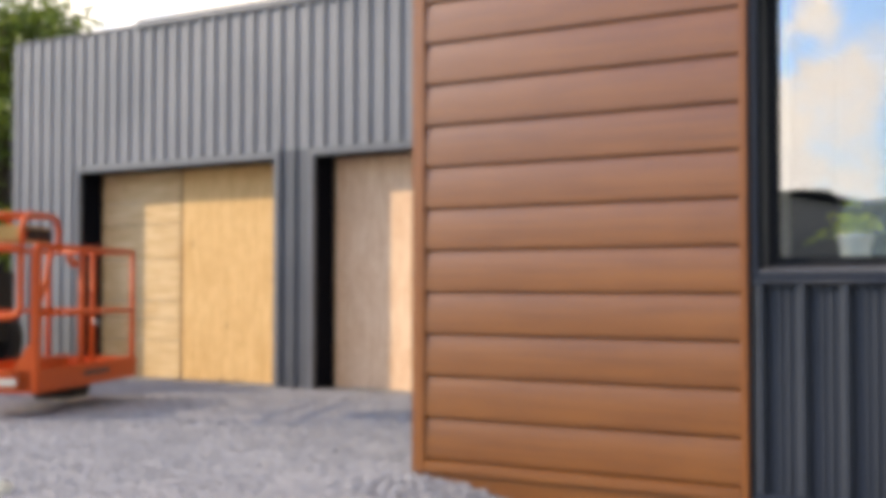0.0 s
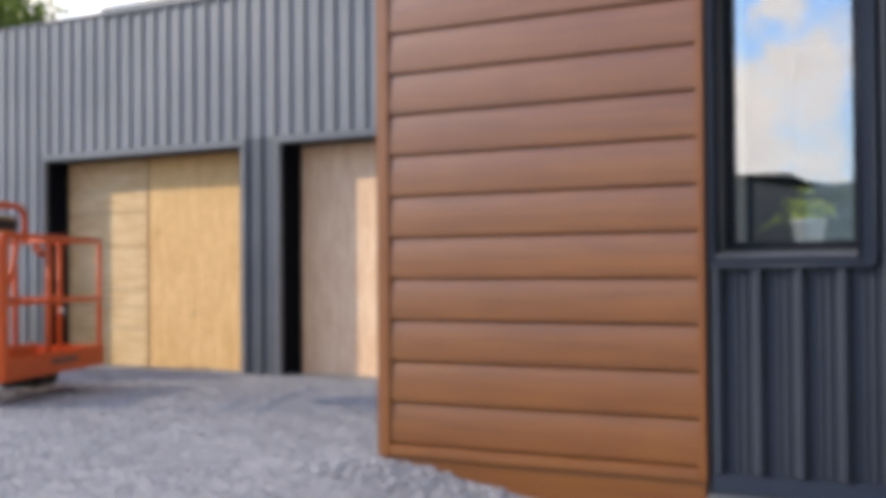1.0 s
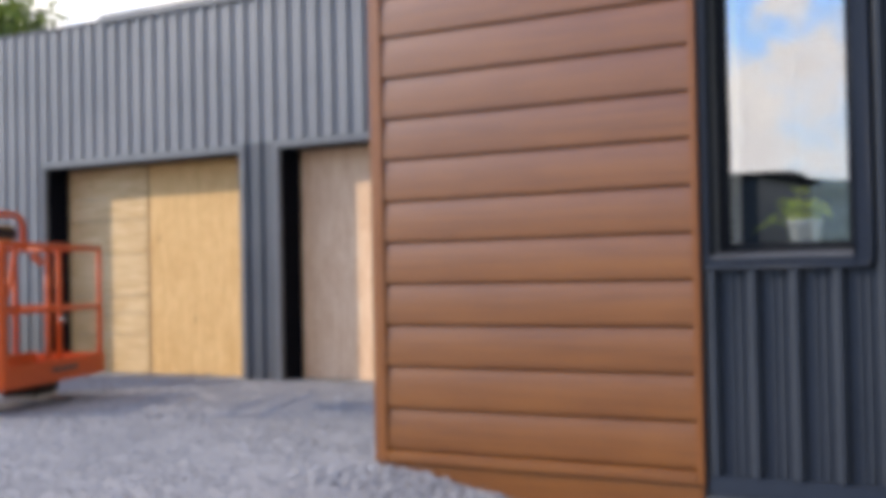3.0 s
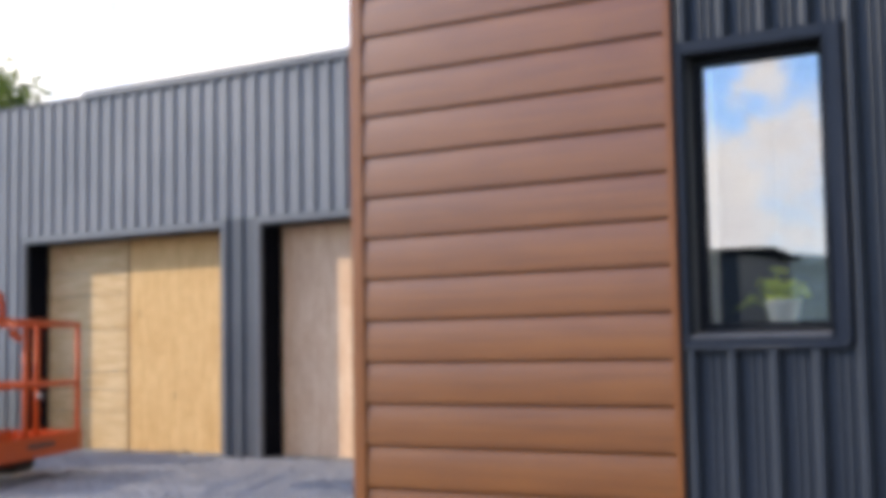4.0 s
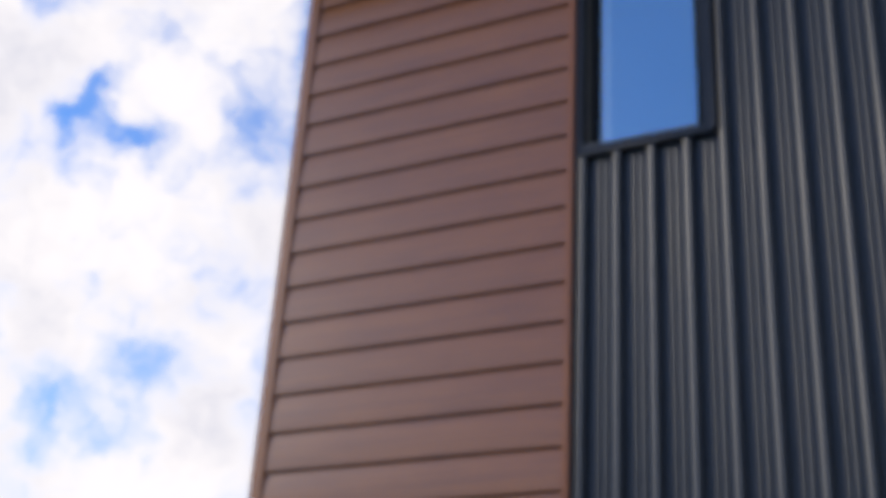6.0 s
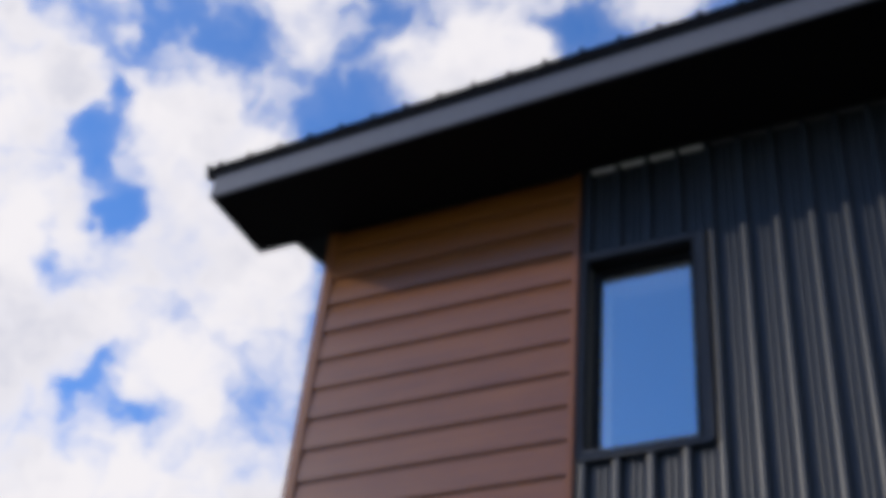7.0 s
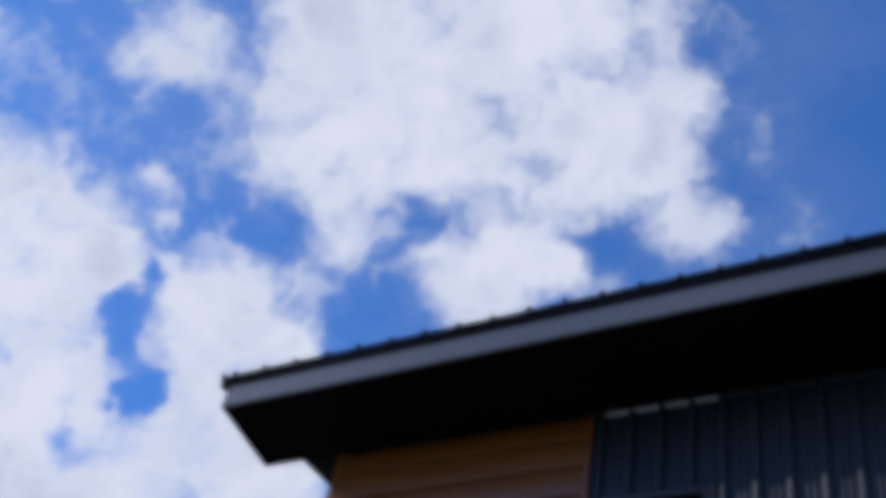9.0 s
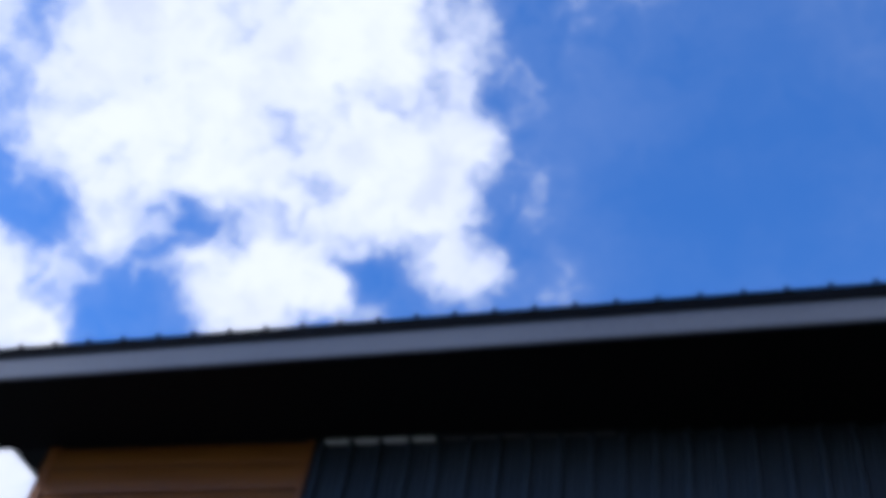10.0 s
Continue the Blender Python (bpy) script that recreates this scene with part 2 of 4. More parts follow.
POT = painted("white_glaze", (0.70, 0.74, 0.74), (0.78, 0.82, 0.82), 0.3, 8.0, 0.05)
SOIL = painted("soil", (0.03, 0.02, 0.012), (0.06, 0.04, 0.025), 0.95, 20.0, 0.6, 0.2)
BARK = painted("bark", (0.06, 0.045, 0.03), (0.12, 0.09, 0.06), 0.9, 12.0, 0.8, 0.2)


def leafy(name, low, high, through_light=0.35):
    m, n, b = material(name, 0.45, 0.0, 0.35)
    r = n.add("ShaderNodeNewGeometry").outputs["Random Per Island"]
    p = n.add("ShaderNodeTexCoord").outputs["Object"]
    f = n.math("MULTIPLY_ADD", n.noise(p, 3.0, 4).outputs["Fac"], 0.5, n.math("MULTIPLY", r, 0.5))
    c = n.mix(n.ramp(f, 0.2, 0.8), (*low, 1), (*high, 1))
    n.put(b, "Base Color", c)
    t = n.add("ShaderNodeBsdfTranslucent", Color=c)
    s = n.add("ShaderNodeMixShader", Fac=through_light, i1=b.outputs[0], i2=t.outputs[0])
    n.tree.links.new(s.outputs[0], n.tree.nodes["Material Output"].inputs["Surface"])
    return m


LEAF_TREE = leafy("tree_leaf", (0.06, 0.10, 0.014), (0.21, 0.26, 0.045), 0.42)
LEAF_POT = leafy("houseplant_leaf", (0.42, 0.60, 0.012), (0.80, 0.84, 0.05), 0.5)
LEAF_FAR = leafy("far_wood", (0.13, 0.17, 0.12), (0.19, 0.23, 0.16), 0.1)


def gravel(name, stones):
    m, n, b = material(name, 0.9, 0.0, 0.25)
    p = n.add("ShaderNodeTexCoord").outputs["Object"]
    if stones:
        r = n.add("ShaderNodeNewGeometry").outputs["Random Per Island"]
        c = n.mix(n.ramp(r, 0.0, 1.0, smooth=False), (0.26, 0.257, 0.27, 1), (0.345, 0.337, 0.34, 1))
        c = n.mix(n.ramp(n.noise(p, 40.0, 4).outputs["Fac"], 0.4, 0.7, 0.0, 0.5), c, (0.37, 0.362, 0.366, 1))
    else:
        v = n.add("ShaderNodeTexVoronoi", Vector=p, Scale=26.0)
        v2 = n.add("ShaderNodeTexVoronoi", Vector=p, Scale=61.0)
        g = n.add("ShaderNodeSeparateColor", Color=v.outputs["Color"]).outputs[0]
        g2 = n.add("ShaderNodeSeparateColor", Color=v2.outputs["Color"]).outputs[1]
        c = n.mix(n.math("MULTIPLY_ADD", g, 0.6, n.math("MULTIPLY", g2, 0.4)), (0.22, 0.22, 0.238, 1), (0.40, 0.39, 0.388, 1))
        dust = n.noise(p, 0.7, 5).outputs["Fac"]
        c = n.mix(n.ramp(dust, 0.4, 0.7, 0.0, 0.6), c, (0.36, 0.352, 0.36, 1))
        q = n.vec("MULTIPLY", n.vec("ADD", p, (6.0, -1.0, 0.0)), (0.8, 1.0, 0.0))
        far = n.vec("DOT_PRODUCT", q, q)
        earth = n.mix(n.noise(p, 1.2, 5).outputs["Fac"], (0.07, 0.06, 0.045, 1), (0.13, 0.115, 0.09, 1))
        edge = n.math("MULTIPLY_ADD", n.noise(p, 0.5, 4).outputs["Fac"], 40.0, far)
        c = n.mix(n.ramp(edge, 75.0, 95.0), c, earth)
        field = n.mix(n.noise(p, 0.9, 5).outputs["Fac"], (0.05, 0.08, 0.02, 1), (0.12, 0.14, 0.05, 1))
        c = n.mix(n.ramp(n.math("MULTIPLY_ADD", n.noise(p, 0.3, 4).outputs["Fac"], 300.0, far), 500.0, 700.0), c, field)
        h = n.math("MULTIPLY_ADD", v2.outputs["Distance"], 0.5, v.outputs["Distance"])
        bump(n, b, h, 0.4, 0.02)
    n.put(b, "Base Color", c)
    return m


GRAVEL = gravel("gravel_bed", False)
STONE = gravel("gravel_stone", True)

GLASS, gn, gb = material("coated_glass", 0.0)
clear = gn.add("ShaderNodeBsdfTransparent", Color=(0.97, 0.99, 0.98, 1))
gloss = gn.add("ShaderNodeBsdfGlossy", Color=(0.97, 0.97, 0.98, 1), Roughness=0.0)
pane_mix = gn.add("ShaderNodeMixShader", Fac=0.28, i1=clear.outputs[0], i2=gloss.outputs[0])
gn.tree.links.new(pane_mix.outputs[0], gn.tree.nodes["Material Output"].inputs["Surface"])

# ---------------------------------------------------------------- mesh helpers


def link(name, bm, mat, smooth=False):
    me = bpy.data.meshes.new(name)
    bmesh.ops.recalc_face_normals(bm, faces=bm.faces)
    bm.to_mesh(me)
    bm.free()
    me.materials.append(mat)
    if smooth:
        me.polygons.foreach_set("use_smooth", [True] * len(me.polygons))
    return new(name, me)


def part(name, bm, mat, parent, label="", smooth=False):
    ob = link(name, bm, mat, smooth)
    ob.parent = parent
    return tagged(ob, label=label)


def repeat(name, first, parent, m):
    """Another piece on the first one's mesh."""
    ob = new(name, first.data)
    ob.parent = parent
    ob.matrix_basis = m
    return ob


def empty(name, m=Matrix()):
    ob = new(name)
    ob.matrix_basis = m
    return ob


def box(bm, x0, x1, y0, y1, z0, z1, bevel=0.0, turn=None):
    r = bmesh.ops.create_cube(bm, size=1)
    m = Matrix.Translation(((x0 + x1) / 2, (y0 + y1) / 2, (z0 + z1) / 2)) @ Matrix.Diagonal((x1 - x0, y1 - y0, z1 - z0, 1))
    bmesh.ops.transform(bm, matrix=(turn @ m) if turn else m, verts=r["verts"])
    if bevel:
        edges = list({e for v in r["verts"] for e in v.link_edges})
        bmesh.ops.bevel(bm, geom=edges, offset=bevel, segments=2, affect="EDGES", clamp_overlap=True)
    return bm


def boxed(*sizes, bevel=0.004):
    bm = bmesh.new()
    for s in sizes:
        box(bm, *s, bevel=bevel)
    return bm


def tube(bm, points, radius, sides=10):
    """A round bar along the points, with mitred bends and closed ends."""
    pts = [Vector(p) for p in points]
    rings = []
    for i, p in enumerate(pts):
        d = (pts[min(i + 1, len(pts) - 1)] - pts[max(i - 1, 0)]).normalized()
        side = d.cross(Vector((0.13, 0.31, 0.94)))
        side.normalize()
        up = side.cross(d)
        rings.append([bm.verts.new(p + radius * (math.cos(a) * side + math.sin(a) * up))
                      for a in (2 * math.pi * k / sides for k in range(sides))])
    for a, b in zip(rings, rings[1:]):
        for k in range(sides):
            bm.faces.new((a[k], a[(k + 1) % sides], b[(k + 1) % sides], b[k]))
    bm.faces.new(rings[0])
    bm.faces.new(rings[-1])
    return bm


def lathe(bm, profile, sides=24, centre=(0, 0, 0)):
    c = Vector(centre)
    rings = [[bm.verts.new(c + Vector((r * math.cos(2 * math.pi * k / sides), r * math.sin(2 * math.pi * k / sides), z)))
              for k in range(sides)] for r, z in profile]
    for a, b in zip(rings, rings[1:]):
        for k in range(sides):
            bm.faces.new((a[k], a[(k + 1) % sides], b[(k + 1) % sides], b[k]))
    bm.faces.new(rings[0])
    bm.faces.new(rings[-1])
    return bm


def extrude_profile(bm, outline, x0, x1):
    """A closed (y, z) outline pulled along x."""
    a = [bm.verts.new((x0, y, z)) for y, z in outline]
    b = [bm.verts.new((x1, y, z)) for y, z in outline]
    for i in range(len(a)):
        j = (i + 1) % len(a)
        bm.faces.new((a[i], a[j], b[j], b[i]))
    bm.faces.new(a)
    bm.faces.new(b)
    return bm


FINE_RIBS = [(-0.080, 0.0), (-0.070, 0.8), (-0.052, 1.0), (-0.026, 1.0), (-0.023, -0.7), (0.006, -0.7), (0.010, 0.0), (0.050, 0.0), (0.054, 0.14), (0.062, 0.22), (0.068, 0.22), (0.074, 0.0),
             (0.100, 0.0), (0.104, 0.14), (0.112, 0.22), (0.118, 0.22), (0.124, 0.0)]
BOX_RIBS = [(-0.112, 0.0), (-0.098, 0.9), (-0.092, 1.0), (-0.050, 1.0), (-0.044, 0.9), (-0.034, 0.0), (0.060, 0.0)]


def ribbed(x0, x1, z0, z1, pitch, phase, y, high=0.032, shape=FINE_RIBS):
    """A ribbed steel sheet facing -y, its profile repeated at every pitch and its edges turned back."""
    k0, k1 = math.floor((x0 - phase) / pitch) - 1, math.ceil((x1 - phase) / pitch) + 1
    line = [(phase + k * pitch + dx * pitch / 0.24, y - h * high) for k in range(k0, k1 + 1) for dx, h in shape]

    def at(x):
        for (xa, ya), (xb, yb) in zip(line, line[1:]):
            if xa <= x <= xb:
                return ya + (yb - ya) * (x - xa) / max(xb - xa, 1e-6)
        return y
    row = [(x0, y + 0.02), (x0, at(x0))] + [p for p in line if x0 + 1e-4 < p[0] < x1 - 1e-4] + [(x1, at(x1)), (x1, y + 0.02)]
    bm = bmesh.new()
    low = [bm.verts.new((px, py, z0)) for px, py in row]
    top = [bm.verts.new((px, py, z1)) for px, py in row]
    for i in range(len(row) - 1):
        bm.faces.new((low[i], low[i + 1], top[i + 1], top[i]))
    bm.faces.new(low)
    bm.faces.new(top)
    bm.faces.new((low[0], low[-1], top[-1], top[0]))
    return bm


def smooth01(a, b, x):
    u = np.clip((x - a) / (b - a), 0, 1)
    return u * u * (3 - 2 * u)


def ground_height(x, y):
    fall = -0.19 * smooth01(0.0, 1.4, x) * smooth01(2.2, -0.2, y)
    return fall + 0.012 * np.sin(x * 1.3 + 0.7) * np.sin(y * 1.1) * smooth01(6, 3, y) - 0.012

# ---------------------------------------------------------------- ground
def axis(near0, near1, step):
    near = np.arange(near0, near1 + step / 2, step)
    out = np.geomspace(0.3, 1500, 28)
    return np.concatenate([near0 - out[::-1], near, near1 + out])


xs, ys = axis(-13, 9, 0.1), axis(-9, 6, 0.1)
gx, gy = np.meshgrid(xs, ys)
gz = ground_height(gx, gy) + np.random.normal(0, 0.004, gx.shape) * (np.abs(gx + 2) < 12) * (np.abs(gy + 1.5) < 8)
nx, ny = len(xs), len(ys)
grid = np.arange(nx * ny).reshape(ny, nx)
quads = np.stack([grid[:-1, :-1], grid[:-1, 1:], grid[1:, 1:], grid[1:, :-1]], -1).reshape(-1, 4)
me = bpy.data.meshes.new("ground")
me.from_pydata(np.stack([gx, gy, gz], -1).reshape(-1, 3).tolist(), [], quads.tolist())
me.materials.append(GRAVEL)
ground = tagged(new("ground", me), "loose pale grey crushed gravel yard, sunlit and uneven", "ground", kind="structure")


def stones(count, x0, x1, y0, y1, big):
    """Loose crushed stones strewn over the ground, as one mesh."""
    rng = np.random.default_rng(5)
    t = (1 + 5 ** 0.5) / 2
    v = np.array([(-1, t, 0), (1, t, 0), (-1, -t, 0), (1, -t, 0), (0, -1, t), (0, 1, t), (0, -1, -t), (0, 1, -t), (t, 0, -1), (t, 0, 1), (-t, 0, -1), (-t, 0, 1)])
    v = v / np.linalg.norm(v[0])
    f = np.array([(0, 11, 5), (0, 5, 1), (0, 1, 7), (0, 7, 10), (0, 10, 11), (1, 5, 9), (5, 11, 4), (11, 10, 2), (10, 7, 6), (7, 1, 8),
                  (3, 9, 4), (3, 4, 2), (3, 2, 6), (3, 6, 8), (3, 8, 9), (4, 9, 5), (2, 4, 11), (6, 2, 10), (8, 6, 7), (9, 8, 1)])
    px, py = rng.uniform(x0, x1, count), rng.uniform(y0, y1, count)
    keep = ~((px > -0.03) & (py > -0.02)) & (py < 5.1)
    px, py = px[keep], py[keep]
    n = len(px)
    size = big * (0.35 + rng.random(n) ** 2.2)
    sv = v[None] * (1 + rng.normal(0, 0.2, (n, 12, 1))) * size[:, None, None]
    sv = sv * rng.uniform(0.6, 1.25, (n, 1, 3)) * np.array([1, 1, 0.72])
    a = rng.uniform(0, 6.28, n)
    c, s = np.cos(a)[:, None], np.sin(a)[:, None]
    wx, wy = sv[..., 0] * c - sv[..., 1] * s, sv[..., 0] * s + sv[..., 1] * c
    z = ground_height(px, py) + size * 0.2
    allv = np.stack([wx + px[:, None], wy + py[:, None], sv[..., 2] + z[:, None]], -1).reshape(-1, 3)
    allf = (f[None] + (np.arange(n) * 12)[:, None, None]).reshape(-1, 3)
    me = bpy.data.meshes.new("gravel")
    me.from_pydata(allv.tolist(), [], allf.tolist())
    me.materials.append(STONE)
    return new("gravel", me)


tagged(stones(88000, -11.5, 2.6, -3.2, 5.1, 0.0145), "loose angular grey and buff crushed stones lying on the yard", "gravel", kind="stuff")

tagged(stones(900, -0.25, 1.9, -0.75, -0.02, 0.028), "coarser grey stones banked against the wall's foot", "gravel", kind="stuff")

bm = bmesh.new()
bmesh.ops.create_icosphere(bm, subdivisions=2, radius=0.09)
for v in bm.verts:
    v.co = v.co * (1 + 0.25 * noise.noise(v.co * 14)) * 1.0
    v.co.z *= 0.7
rock = link("rock", bm, PALE)
rock.location = (-1.63, -2.06, 0.02)
tagged(rock, "small pale limestone rock lying on the gravel", "rock")

# ---------------------------------------------------------------- two-storey building
S, Z0 = 0.275, 2.851               # height of a plank, and a joint to count from
TOP = 8.318                        # underside of the eave
X_END, Y_END = 12.0, 9.0
WIN_X0, WIN_X1 = 2.345, 3.285      # outside of the window casings
LOW_Z, UP_Z = (1.264, 3.055), (5.69, 7.48)

def sections(name, mat, first_size, *sizes):
    """A wall core round its openings, one box a section."""
    core = link(name, boxed(first_size, bevel=0), mat)
    for size in sizes:
        part("wall_section", boxed(size, bevel=0), mat, core)
    return core


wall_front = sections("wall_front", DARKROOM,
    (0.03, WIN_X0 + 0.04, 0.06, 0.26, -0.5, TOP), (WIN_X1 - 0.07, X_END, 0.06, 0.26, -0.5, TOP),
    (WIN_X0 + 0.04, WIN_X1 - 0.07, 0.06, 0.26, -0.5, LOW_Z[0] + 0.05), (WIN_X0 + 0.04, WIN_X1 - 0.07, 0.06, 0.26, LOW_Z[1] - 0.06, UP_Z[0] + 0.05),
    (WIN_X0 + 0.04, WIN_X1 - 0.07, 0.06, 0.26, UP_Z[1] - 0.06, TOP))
tagged(wall_front, "front wall clad in wood-look planks and dark ribbed steel", "wall", kind="structure")
for nm, s in (("wall_side", (0.03, 0.23, 0.26, Y_END, -0.5, 8.3)), ("wall_back", (0.03, X_END, Y_END, Y_END + 0.2, -0.5, 8.3)),
              ("wall_far_side", (X_END - 0.2, X_END, 0.26, Y_END, -0.5, 8.3))):
    tagged(link(nm, boxed(s, bevel=0), METAL), "plain dark steel-clad house wall", "wall", kind="structure")
tagged(link("floor", boxed((0.23, X_END - 0.2, 0.26, Y_END, 0.1, 0.4), bevel=0), DARKROOM), "room floor coloured dark as in an unlit room", "floor", kind="structure")
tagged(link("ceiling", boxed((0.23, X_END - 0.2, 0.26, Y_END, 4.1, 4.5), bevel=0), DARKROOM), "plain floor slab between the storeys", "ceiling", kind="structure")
tagged(link("ceiling_upper", boxed((0.23, X_END - 0.2, 0.26, Y_END, 8.05, 8.25), bevel=0), PLASTER), "plain white upper ceiling", "ceiling", kind="structure")

# Unseen white box added upstairs; it bounces sun back onto the window lining.
for nm, s in (("bounce_wall", (0.231, 0.245, 0.275, Y_END - 0.02, 4.505, 8.045)), ("bounce_wall", (0.25, 5.5, 4.2, 4.3, 4.505, 8.045)), ("bounce_wall", (5.5, 5.6, 0.275, 4.3, 4.505, 8.045)),
              ("bounce_floor", (0.25, 5.49, 0.265, 4.19, 4.5, 4.52))):
    tagged(link(nm, boxed(s, bevel=0), PLASTER), "added white upper room surface bouncing daylight onto the window lining", "wall" if "wall" in nm else "floor", kind="structure")

# corner boards and base flashing round the planks
part("trim", boxed((-0.004, 0.097, -0.022, 0.06, 0.012, TOP - 0.003), bevel=0.006), TRIM_WOOD, wall_front, "wood-look corner trim")
part("trim", boxed((2.265, 2.312, -0.018, 0.06, 0.012, TOP - 0.003), bevel=0.005), TRIM_WOOD, wall_front, "narrow wood-look edge trim")
part("trim", boxed((2.312, 2.345, -0.004, 0.06, -0.05, TOP - 0.003), bevel=0.004), FRAME, wall_front, "dark joint strip")
bm = bmesh.new()
extrude_profile(bm, [(0.06, 0.020), (-0.022, 0.020), (-0.024, 0.030), (-0.021, 0.082), (-0.012, 0.090), (0.024, 0.099), (0.06, 0.099)], 0.0972, 2.2648)
part("trim", bm, WOOD, wall_front, "wood-look starter strip")
part("trim", boxed((0.02, 2.30, 0.004, 0.06, -0.4, 0.0118), bevel=0.003), WOOD, wall_front, "recessed wood-look base flashing")
bm = bmesh.new()
extrude_profile(bm, [(0.06, -0.04), (-0.012, -0.04), (-0.016, -0.03), (-0.004, 0.066), (0.004, 0.074), (0.06, 0.074)], 2.3455, X_END)
part("trim", bm, TRIM_D, wall_front, "dark base trim")
part("foundation", boxed((2.31, X_END, 0.012, 0.058, -0.5, -0.041), bevel=0.0), CONCRETE, wall_front)
# pale vent gap under the soffit
part("trim", boxed((2.40, 3.30, -0.012, 0.0295, TOP - 0.022, TOP - 0.006), bevel=0.002), PLASTER, wall_front, "thin pale metal vent strip")
part("trim", boxed((3.34, 4.72, -0.012, 0.0295, TOP - 0.018, TOP - 0.008), bevel=0.002), SILL, wall_front)

# ribbed sheets: the column of the windows in three lengths, then full height
PITCH, PHASE = 0.24, 2.425
part("panel", ribbed(2.3456, 3.2896, 0.075, LOW_Z[0], PITCH, PHASE, 0.03, 0.046), METAL, wall_front)
part("panel", ribbed(2.3456, 3.2896, LOW_Z[1], UP_Z[0], PITCH, PHASE, 0.03, 0.046), METAL, wall_front)
part("panel", ribbed(2.3456, 3.2896, UP_Z[1], TOP - 0.002, PITCH, PHASE, 0.03, 0.046), METAL, wall_front)
first = part("panel", ribbed(3.290, 4.2495, 0.075, TOP - 0.002, PITCH, PHASE, 0.03, 0.046), METAL, wall_front)
for k in range(1, 9):
    repeat("panel", first, wall_front, Matrix.Translation((0.96 * k, 0, 0)))

def plank_outline(h):
    face = [(-0.0115 + 0.0135 * (u ** 2.6), 0.0135 + u * (h - 0.0255)) for u in (0.0, 0.15, 0.3, 0.45, 0.58, 0.7, 0.8, 0.88, 0.95, 1.0)]
    return [(0.06, 0.0), (0.020, 0.0), (0.018, 0.0100), (-0.0085, 0.0110)] + face + [(0.013, h - 0.0075), (0.020, h - 0.0005), (0.06, h - 0.0005)]


bm = extrude_profile(bmesh.new(), plank_outline(S), 0.0975, 2.2645)
plank = part("plank", bm, WOOD, wall_front)
plank.matrix_basis = Matrix.Translation((0, 0, Z0 - 10 * S))
for k in range(-9, 19):
    repeat("plank", plank, wall_front, Matrix.Translation((0, 0, Z0 + k * S)))
bm = extrude_profile(bmesh.new(), plank_outline(TOP - 0.004 - (Z0 + 19 * S)), 0.0975, 2.2645)
part("plank", bm, WOOD, wall_front).matrix_basis = Matrix.Translation((0, 0, Z0 + 19 * S))


